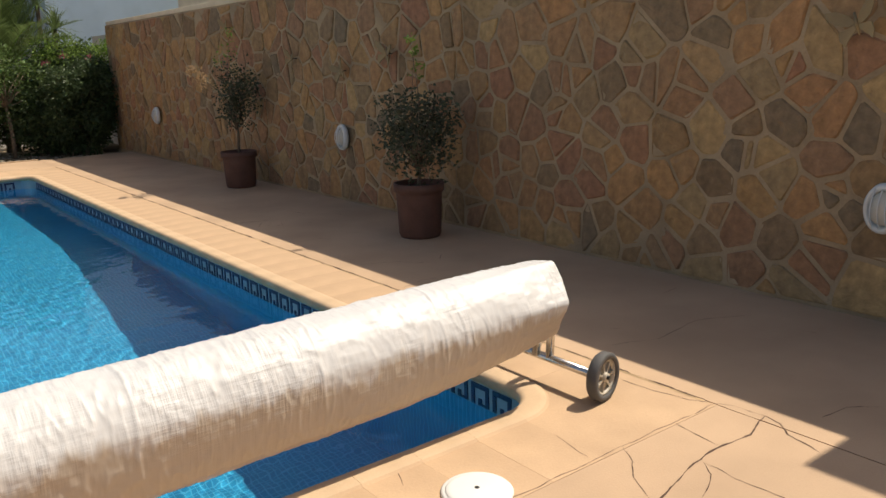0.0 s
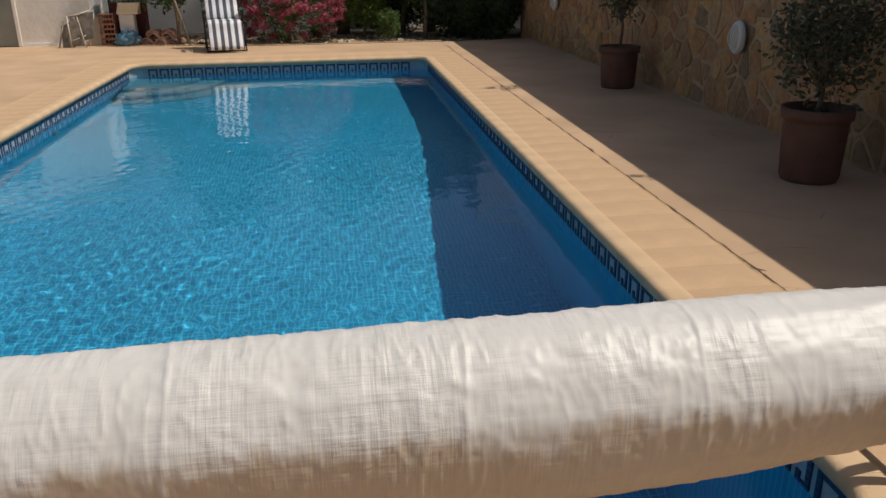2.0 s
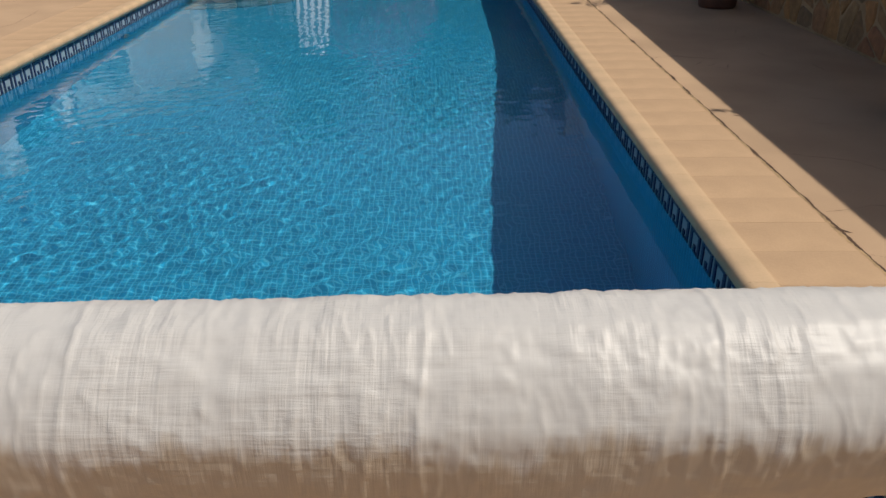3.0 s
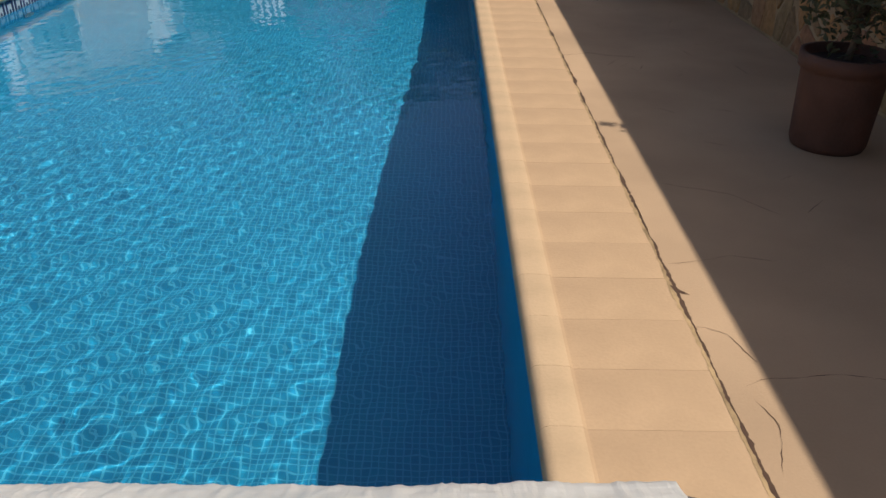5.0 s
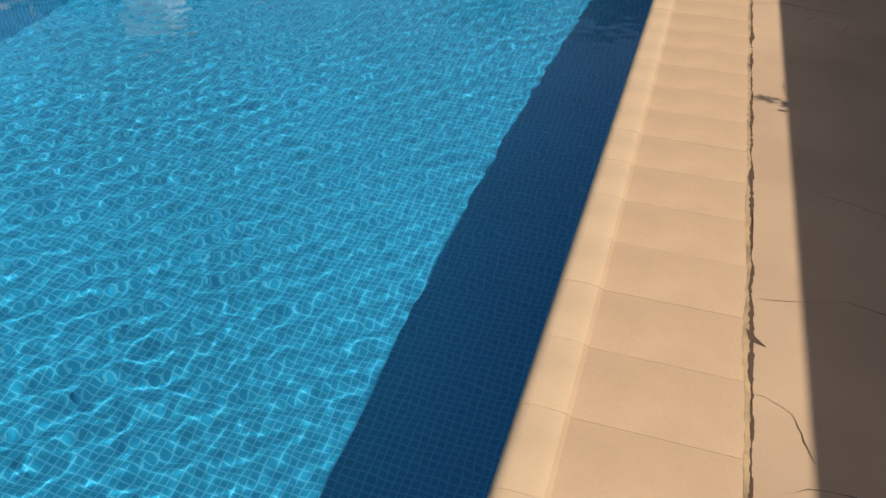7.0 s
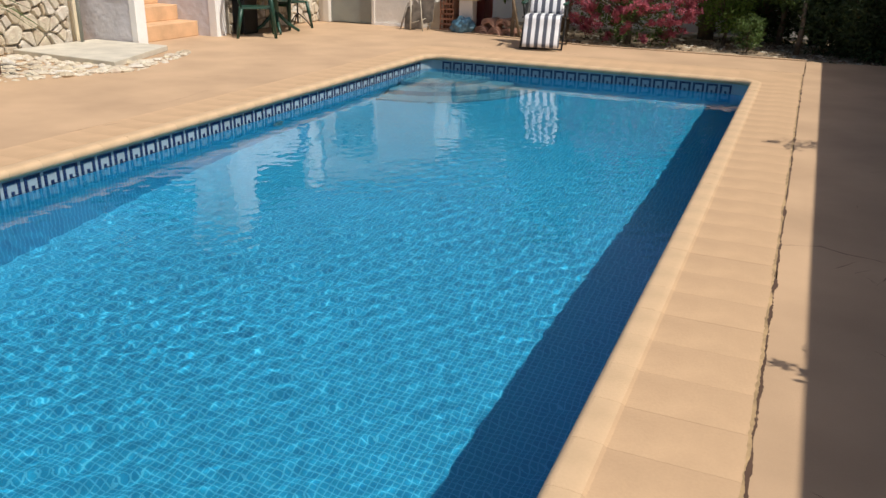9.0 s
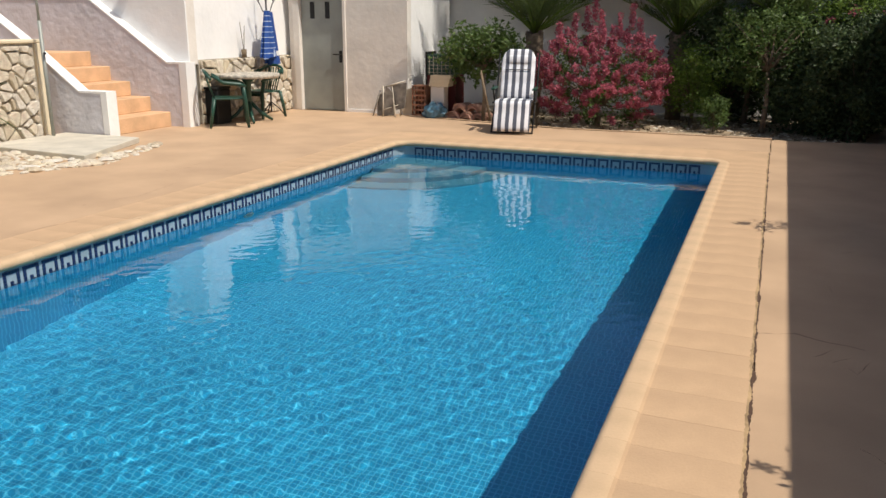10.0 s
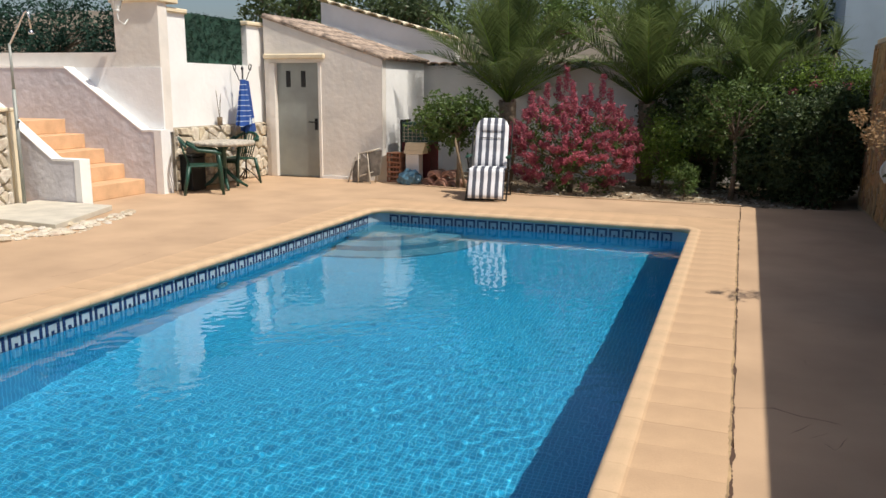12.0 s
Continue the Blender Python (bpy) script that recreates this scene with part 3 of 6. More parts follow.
part("door_handle", tb([(-6.56, SY + 0.05, 0.98), (-6.56, SY - 0.0, 0.98), (-6.68, SY - 0.0, 0.98)], 0.011), "dark", dr)
part("lock_plate", bx(-6.59, -6.53, SY + 0.042, SY + 0.05, 0.84, 1.04, 0.003), "dark", dr)
tagged(part("trim", bx(-7.46, -7.332, SY - 0.03, SY + 0.06, 0, 2.0, 0.008), "cream"), kind="structure")
tagged(part("trim", bx(-7.54, -6.33, SY - 0.07, SY - 0.002, 2.06, 2.15, 0.02), "sand"), kind="structure", label="cream moulding over the shed door")
tagged(part("trim", bx(-6.478, -6.42, SY - 0.02, SY + 0.06, 0, 2.0, 0.006), "cream"), kind="structure")
tagged(part("baseboard", bx(-6.42, -5.26, SY - 0.02, SY - 0.002, 0.0, 0.05), "white"), kind="structure")


def tile_row(name, parent, p0, p1, wide, count, mat="rooftile", r=0.085):
    """Half-round clay tiles side by side from p0 to p1, each running along the vector 'wide'."""
    p0, p1, w = Vector(p0), Vector(p1), Vector(wide)
    for i in range(count):
        c = p0.lerp(p1, (i + 0.5) / count)
        g = bmesh.new()
        step = (p1 - p0) / count
        side = step.normalized()
        up = side.cross(w.normalized())
        if up.z < 0:
            up = -up
        k = 8
        half = step.length * 0.54
        ends = []
        for e, q in ((0, c - w / 2), (1, c + w / 2)):
            out, inn = [], []
            for a in range(k + 1):
                t = math.pi * a / k
                f = 1.0 - 0.12 * e
                out.append(g.verts.new(q + side * math.cos(t) * half * f + up * math.sin(t) * r * f))
                inn.append(g.verts.new(q + side * math.cos(t) * half * 0.82 * f + up * math.sin(t) * r * 0.8 * f))
            ends.append((out, inn))
        (o0, i0), (o1, i1) = ends
        for a in range(k):
            g.faces.new((o0[a], o0[a + 1], o1[a + 1], o1[a])).smooth = True
            g.faces.new((i0[a + 1], i0[a], i1[a], i1[a + 1])).smooth = True
            g.faces.new((o0[a + 1], o0[a], i0[a], i0[a + 1]))
            g.faces.new((o1[a], o1[a + 1], i1[a + 1], i1[a]))
        part(name, g, mat, parent)


roof = tagged(part("roof_shed", pr([(SX0 - 0.02, 2.77), (SX1 + 0.06, 2.03), (SX1 + 0.06, 2.06), (SX0 - 0.02, 2.80)], "y", SY - 0.02, 4.95), "rooftile"), kind="structure", label="weathered clay tile roof of the shed")
slope = (Vector((SX1 + 0.08, 0, 2.055)) - Vector((SX0, 0, 2.80)))
for r_i in range(6):
    a = Vector((SX0, 0, 2.80 + 0.008 * (r_i % 2))) + slope * (r_i + 0.5) / 6
    tile_row("roof_tile", roof, (a.x, SY + 0.0, a.z), (a.x, 4.92, a.z), slope / 6 * 1.12, 12, r=0.05)

# second building behind, with a sloping tiled parapet
outb = tagged(part("wall_outhouse", pr([(-7.6, 0), (-7.6, 3.26), (-4.75, 2.46), (-4.75, 0)], "y", 5.2, 5.5), "white"), kind="structure", label="rendered gable wall behind the shed")
tile_row("ridge_tile", outb, (-7.65, 5.35, 3.28), (-4.7, 5.35, 2.47), (0, 0.42, 0.0), 11, "sand", r=0.07)
wall_n = tagged(part("wall_garden", bx(-5.4, 1.6, 5.02, 5.18, 0, 2.0), "white"), kind="structure", label="white rendered garden boundary wall")
tile_row("ridge_tile", wall_n, (-5.4, 5.1, 2.0), (1.6, 5.1, 2.0), (0, 0.36, 0.0), 32, r=0.07)
tagged(part("house_far", bx(2.1, 9, 7.2, 12, 0, 4.5), material("pale_blue_render", (0.42, 0.52, 0.60), 0.9, vary=0.04)), kind="structure", label="pale blue neighbouring house wall")

# upper terrace on the left and retaining wall of pale rubble
SWX = -8.38
tagged(part("terrace_west", bx(-16, SWX - 0.25, -9, -1.44, 0, 1.2), "deck"), kind="structure", label="raised garden terrace")
tagged(part("wall_terrace", bx(-13.2, -13, -9, 0.3, 1.2, 3.0), "white"), kind="structure")
sw = tagged(part("wall_rubble", bx(SWX - 0.25, SWX - 0.01, -9, -1.75, -0.05, 1.24), "joint"), kind="structure", label="retaining wall of pale irregular rubble stones")
tagged(part("wall_rubble_top", bx(SWX - 0.27, SWX + 0.03, -9, -1.62, 1.242, 1.29, 0.012), "sand"), kind="structure")
tagged(part("wall_pier", bx(SWX - 0.2, SWX + 0.03, -1.75, -1.6, 0, 1.24, 0.01), "sand"), kind="structure")
stone_panel(sw, 4.6, 1.22, 0.165, 0.022, (SWX - 0.01, -6.4, 0.0), (0, 1, 0), (1, 0, 0), random.Random(5), ("whitestone", "rubble"), depth=0.06, near=lambda c: c.y > -5)
sh = tagged(part("wall_stone_base", bx(-7.648, -7.60, 0.505, 3.2, 0, 0.96), "joint"), kind="structure", label="pale stone cladding along the foot of the white wall")
stone_panel(sh, 2.67, 0.96, 0.18, 0.026, (-7.60, 0.515, 0.0), (0, 1, 0), (1, 0, 0), random.Random(8), ("whitestone", "rubble"), depth=0.05)

# far ground: terrace behind the stairs, hills
tagged(part("terrace_house", bx(-20, -7.92, 0.51, 12, 0, 1.9), "ground"), kind="structure")


def hill(cx, cy, w, h, seed):
    g = bmesh.new()
    rows = []
    for j in range(9):
        row = []
        for i in range(41):
            u, v = i / 40 * 2 - 1, j / 8 * 2 - 1
            z = h * max(0, 1 - v * v) * max(0.0, 1 - u ** 4) * (0.65 + 0.6 * noise.noise(Vector((u * 3 + seed, v, seed)))) - 0.5
            row.append(g.verts.new((u * w, v * w * 0.3, z)))
        rows.append(row)
    for a, b in zip(rows, rows[1:]):
        for i in range(40):
            g.faces.new((a[i], a[i + 1], b[i + 1], b[i])).smooth = True
    ob = part("backdrop", g, "hill")
    ob.matrix_world = pose(cx, cy, 0, 0, 0, math.degrees(math.atan2(cy, cx)) - 90)
    tagged(ob, kind="structure", label="dry brown hills in the distance")


hill(-150, 260, 160, 36, 1.0)
hill(20, 320, 200, 44, 4.0)
hill(-300, 160, 160, 40, 7.0)

# ---- pool steps, key border and inlet ----
steps = tagged(new("pool_steps"), kind="structure", label="curved mosaic steps in the corner of the pool")
M["stepmosaic"] = material("pale_mosaic", (0.10, 0.34, 0.46), 0.4, vary=0.1, scale=3, grain=0.05)
for i, (r, z) in enumerate(((0.85, -0.42), (1.18, -0.66), (1.5, -0.9))):
    pts = [(PX0 - 0.040, PY1 + 0.040)] + [(PX0 + 0.013 + r * math.cos(a), PY1 - 0.013 + r * math.sin(a)) for a in [-math.pi / 2 + math.pi / 2 * k / 20 for k in range(21)]]
    part("pool_step", pr(pts, "z", -1.05, z), "stepmosaic", steps)

M["keydark"] = material("navy_mosaic", (0.012, 0.028, 0.105), 0.3, vary=0.1, rand=0.1)
M["keylight"] = material("pale_blue_mosaic", (0.33, 0.43, 0.50), 0.35, vary=0.08, scale=6)
border = tagged(new("tile_border"), kind="structure", label="navy and pale blue Greek key mosaic border of the pool")
n = len(loop)
inner = rounded_rect(PX0 - 0.042, PX1 + 0.042, PY0 - 0.042, PY1 + 0.042, R - 0.004)
bv, bf = [], []
for x, y in inner:
    bv += [(x, y, -0.035), (x, y, -0.205)]
for i in range(n):
    j = (i + 1) % n
    bf.append((2 * i, 2 * i + 1, 2 * j + 1, 2 * j))
raw("border_band", bv, bf, "keylight", border)
KEY = ["XXXXX.", "X...X.", "X...X.", "X.X.X.", "X.XXX."]
g = bmesh.new()
CELL = 0.0258
for r_, row in enumerate(KEY):
    for c_, ch in enumerate(row):
        if ch == "X":
            box(g, (c_ - 3) * CELL + 0.0012, (c_ - 2) * CELL - 0.0012, -0.004, 0.003, -(r_ + 1) * CELL * 0.93 + 0.0012, -r_ * CELL * 0.93 - 0.0012)
key_me = bpy.data.meshes.new("key_tile")
g.to_mesh(key_me)
g.free()
key_me.materials.append(M["keydark"])


def keys(x0, y0, x1, y1, ang):
    L = math.hypot(x1 - x0, y1 - y0)
    k = round(L / (6 * CELL))
    for i in range(k):
        t = (i + 0.5) / k
        ob = new("key_tile", key_me)
        ob.parent = border
        ob.matrix_basis = pose(x0 + (x1 - x0) * t, y0 + (y1 - y0) * t, -0.072, 0, 0, ang)


o_ = -0.0405
keys(PX0 + o_, PY0 + R, PX0 + o_, PY1 - R, 90)
keys(PX1 - o_, PY1 - R, PX1 - o_, PY0 + R, -90)
keys(PX0 + R, PY1 - o_, PX1 - R, PY1 - o_, 0)
keys(PX1 - R, PY0 + o_, PX0 + R, PY0 + o_, 180)
for o in (*steps.children, *border.children):
    o.cycles.is_caustics_receiver = True
inlet = base("pool_inlet", pose(PX0 - 0.03, -3.4, -0.55, 0, 90, 0), "round white plastic pool inlet in the mosaic wall", "pool inlet")
part("ring", lathe(bmesh.new(), [(0.0, 0.006), (0.035, 0.006), (0.04, 0.02), (0.075, 0.012), (0.08, 0.0)]), "lid", inlet)
part("nozzle", lathe(bmesh.new(), [(0.0, 0.02), (0.022, 0.02), (0.028, 0.006)]), "lid", inlet)

# ---- cracks in the paint ----
M["crack"] = material("crack_dark", (0.10, 0.055, 0.035), 0.95, vary=0.1)


def crack(pts, w=0.005, seed=0):
    """A thin jagged line of dark filler that follows points on the paving."""
    pts = [Vector((*p, 0.0)) for p in pts]
    fine = []
    for a, b in zip(pts, pts[1:]):
        k = max(2, int((b - a).length / 0.02))
        nrm = Vector((-(b - a).y, (b - a).x, 0)).normalized()
        for i in range(k):
            p = a.lerp(b, i / k)
            fine.append(p + nrm * 0.011 * noise.noise(Vector((p.x * 9, p.y * 9, seed))) + nrm * 0.004 * noise.noise(Vector((p.x * 40, p.y * 40, seed))))
    fine.append(pts[-1])
    v, f = [], []
    for i, p in enumerate(fine):
        d = (fine[min(i + 1, len(fine) - 1)] - fine[max(i - 1, 0)]).normalized()
        s = Vector((-d.y, d.x, 0)) * w * 0.5 * max(0.15, 0.7 + 1.2 * noise.noise(Vector((p.x * 20, p.y * 20, seed + 3)))) * min(1, 0.2 + min(i, len(fine) - 1 - i) / 3)
        v += [p + s + Vector((0, 0, 0.0008)), p - s + Vector((0, 0, 0.0008))]
    for i in range(len(fine) - 1):
        f.append((2 * i, 2 * i + 1, 2 * i + 3, 2 * i + 2))
    return v, f


cr = [([(0.535, -10.64), (0.57, -10.72), (0.58, -10.84), (0.56, -10.92), (0.5, -10.99), (0.45, -11.14)], .007), ([(0.58, -10.84), (0.39, -10.9), (0.22, -10.88), (0.04, -10.89), (-0.1, -10.93), (-0.24, -10.96), (-0.4, -11.2)], .009),
      ([(0.26, -10.65), (0.24, -10.76), (0.22, -10.88)], .005), ([(-1.6, -10.645), (-0.35, -10.645), (-0.05, -10.645), (0.53, -10.645)], .004),
      ([(-0.05, -10.65), (-0.12, -10.74), (-0.21, -10.83), (-0.27, -10.94)], .004), ([(0.07, -10.91), (0.02, -10.98), (-0.14, -11.05)], .004), ([(0.07, -10.91), (0.08, -10.97), (0.06, -11.04), (0.06, -11.21), (0.1, -11.5)], .004),
      ([(0.45, -10.19), (0.45, -10.38), (0.49, -10.55), (0.535, -10.64)], .004), ([(-0.17, -10.42), (-0.19, -10.5), (-0.21, -10.62)], .003), ([(-0.66, -10.17), (-0.7, -10.2)], .003),
      ([(-0.78, -10.16), (-0.81, -10.25), (-0.84, -10.34)], .003), ([(1.01, -11.11), (0.9, -11.02), (0.73, -11.0)], .006), ([(0.54, -8.71), (0.57, -8.71), (0.62, -8.75), (0.67, -8.89)], .005), ([(0.6, -9.06), (0.63, -9.16), (0.58, -9.33)], .003),
      ([(0.60, -9.0), (0.65, -8.97), (0.9, -8.95), (1.3, -9.0)], .003), ([(0.55, -8.31), (0.67, -8.29), (0.79, -8.24), (0.95, -8.28)], .003), ([(0.54, -5.51), (0.72, -5.44), (0.85, -5.5), (1.02, -5.54)], .007),
      ([(0.75, -9.9), (1.0, -10.0), (1.4, -9.95), (1.7, -10.1)], .003), ([(0.7, -7.6), (0.95, -7.7), (1.1, -7.9)], .003), ([(-4.86, -4.6), (-4.69, -4.1), (-4.8, -3.4)], .003), ([(-4.55, -5.4), (-4.43, -4.9)], .003),
      ([(-5.4, -3.0), (-5.25, -2.8), (-5.3, -2.4)], .003), ([(-4.0, 1.1), (-3.2, 1.15), (-2.3, 1.1)], .004), ([(0.1, 0.93), (0.52, 0.92), (0.55, 1.0)], .004), ([(0.4, 0.92), (-0.6, 0.93), (-1.7, 0.91)], .003)]
for k in range(26):
    rr = random.Random(k)
    x, y, a = rr.uniform(0.8, 1.7), rr.uniform(-10.5, -3.5), rr.uniform(0, 6.28)
    L = rr.uniform(0.06, 0.2)
    cr.append(([(x, y), (x + L * math.cos(a), y + L * math.sin(a))], .003))
cv, cf = [], []
for i, (p, w) in enumerate(cr):
    v, f = crack(p, w, i)
    k = len(cv)
    cv += v
    cf += [tuple(q + k for q in t) for t in f]
raw("cracks", cv, cf, "crack", kind="stuff", label="fine dark cracks in the painted paving")

# broken edge of the long joint
jv, jf = [], []
ys = np.arange(-10.6, 0.9, 0.012)
for y in ys:
    c = CW + 0.004 + 0.006 * noise.noise(Vector((y * 9, 1, 0))) + 0.004 * noise.noise(Vector((y * 37, 2, 0)))
    wd = max(0.0008, 0.0044 + 0.011 * noise.noise(Vector((y * 6, 7, 0))) + 0.006 * noise.noise(Vector((y * 45, 9, 0))))
    jv += [(c - wd, y, 0.0012), (c + wd, y, 0.0012)]
for i in range(len(ys) - 1):
    jf.append((2 * i, 2 * i + 1, 2 * i + 3, 2 * i + 2))
fv, ff = [], []
for y in ys:
    w_ = 0.011 + 0.010 * noise.noise(Vector((y * 3, 21, 0))) + 0.006 * noise.noise(Vector((y * 31, 23, 0)))
    fv += [(CW - 0.001 - w_, y, 0.0008), (CW + 0.0035, y, 0.0008)]
for i in range(len(ys) - 1):
    ff.append((2 * i, 2 * i + 1, 2 * i + 3, 2 * i + 2))
raw("joint_filler", fv, ff, material("ochre_filler", (0.54, 0.365, 0.19), 0.85, vary=0.25, scale=9, grain=0.2), kind="stuff", label="uneven ochre filler smeared along the coping joint")
raw("broken_joint", jv, jf, "crack", kind="stuff", label="broken dark joint between coping and walkway")
# the larger hole in the joint
raw("broken_paint", [(0.520, -8.455, .0014), (0.528, -8.505, .0014), (0.572, -8.520, .0014), (0.548, -8.490, .0014), (0.533, -8.470, .0014)], [(0, 1, 2, 3, 4)], "crack", kind="stuff")

# ---- pool cover roller ----
M["cover"] = material("woven_white_cover", (0.62, 0.60, 0.57), 0.47, vary=0.03, scale=3, grain=0.03, grain_scale=150, bump=0.15, dist=0.003, spec=0.5)
nt = M["cover"].node_tree
bump = next(q for q in nt.nodes if q.type == "BUMP")
tc = nt.nodes.new("ShaderNodeTexCoord")
prev = None
for sc in ((120, 7, 7), (7, 110, 110)):
    mp = nt.nodes.new("ShaderNodeMapping")
    mp.inputs["Scale"].default_value = sc
    nz = nt.nodes.new("ShaderNodeTexNoise")
    nz.inputs["Scale"].default_value, nz.inputs["Detail"].default_value = 1.0, 3
    nt.links.new(tc.outputs["Object"], mp.inputs[0])
    nt.links.new(mp.outputs[0], nz.inputs["Vector"])
    if prev:
        ad = nt.nodes.new("ShaderNodeMath")
        nt.links.new(prev.outputs["Fac"], ad.inputs[0])
        nt.links.new(nz.outputs["Fac"], ad.inputs[1])
        nt.links.new(ad.outputs[0], bump.inputs["Height"])
    prev = nz
rid = nt.nodes.new("ShaderNodeTexNoise")
rid.noise_type = "RIDGED_MULTIFRACTAL"
rid.inputs["Scale"].default_value, rid.inputs["Detail"].default_value, rid.inputs["Distortion"].default_value = 7.5, 4.0, 0.5
rmp = nt.nodes.new("ShaderNodeMapping")
rmp.inputs["Scale"].default_value = (1.5, 0.8, 0.8)
nt.links.new(tc.outputs["Object"], rmp.inputs[0])
nt.links.new(rmp.outputs[0], rid.inputs["Vector"])
mad = nt.nodes.new("ShaderNodeMath")
mad.operation = "MULTIPLY_ADD"
mad.inputs[1].default_value = 2.6
nt.links.new(rid.outputs["Fac"], mad.inputs[0])
nt.links.new(ad.outputs[0], mad.inputs[2])
patchy = nt.nodes.new("ShaderNodeTexNoise")
patchy.inputs["Scale"].default_value, patchy.inputs["Detail"].default_value = 1.0, 2.0
pmp = nt.nodes.new("ShaderNodeMapping")
pmp.inputs["Scale"].default_value = (4.5, 1.6, 1.6)
nt.links.new(tc.outputs["Object"], pmp.inputs[0])
nt.links.new(pmp.outputs[0], patchy.inputs["Vector"])
rng_ = nt.nodes.new("ShaderNodeMapRange")
rng_.inputs["From Min"].default_value, rng_.inputs["From Max"].default_value = 0.42, 0.62
rng_.inputs["To Min"].default_value, rng_.inputs["To Max"].default_value = 0.15, 1.7
nt.links.new(patchy.outputs["Fac"], rng_.inputs["Value"])
cluster = nt.nodes.new("ShaderNodeMath")
cluster.operation = "MULTIPLY"
nt.links.new(mad.outputs[0], cluster.inputs[0])
nt.links.new(rng_.outputs[0], cluster.inputs[1])
nt.links.new(cluster.outputs[0], bump.inputs["Height"])
bump.inputs["Strength"].default_value, bump.inputs["Distance"].default_value = 0.34, 0.0042
# tan tint along the underside, with a ragged upper rim
bsdf = nt.nodes["Principled BSDF"]
was = bsdf.inputs["Base Color"].links[0].from_socket
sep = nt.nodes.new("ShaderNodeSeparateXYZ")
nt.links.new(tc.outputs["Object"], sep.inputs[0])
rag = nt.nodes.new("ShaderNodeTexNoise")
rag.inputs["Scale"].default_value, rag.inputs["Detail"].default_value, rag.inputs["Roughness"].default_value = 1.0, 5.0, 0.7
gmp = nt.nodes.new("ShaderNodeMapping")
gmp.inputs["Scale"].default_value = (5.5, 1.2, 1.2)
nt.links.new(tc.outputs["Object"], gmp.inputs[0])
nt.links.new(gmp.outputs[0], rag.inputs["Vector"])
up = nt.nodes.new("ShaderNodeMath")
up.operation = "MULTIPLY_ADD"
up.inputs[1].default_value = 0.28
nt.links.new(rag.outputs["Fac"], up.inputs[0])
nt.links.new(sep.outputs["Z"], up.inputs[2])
tan_mask = nt.nodes.new("ShaderNodeMapRange")
tan_mask.inputs["From Min"].default_value, tan_mask.inputs["From Max"].default_value = 0.525, 0.560
tan_mask.inputs["To Min"].default_value, tan_mask.inputs["To Max"].default_value = 0.85, 0.0
nt.links.new(up.outputs[0], tan_mask.inputs["Value"])
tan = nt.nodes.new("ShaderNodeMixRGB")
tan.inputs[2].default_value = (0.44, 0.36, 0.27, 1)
nt.links.new(tan_mask.outputs[0], tan.inputs["Fac"])
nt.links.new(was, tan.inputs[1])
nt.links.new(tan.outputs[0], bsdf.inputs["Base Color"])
roller = base("pool_cover_roller", pose(0, 0, 0), "rolled pool cover under a creased white sheet on a wheeled frame", "pool cover roller")


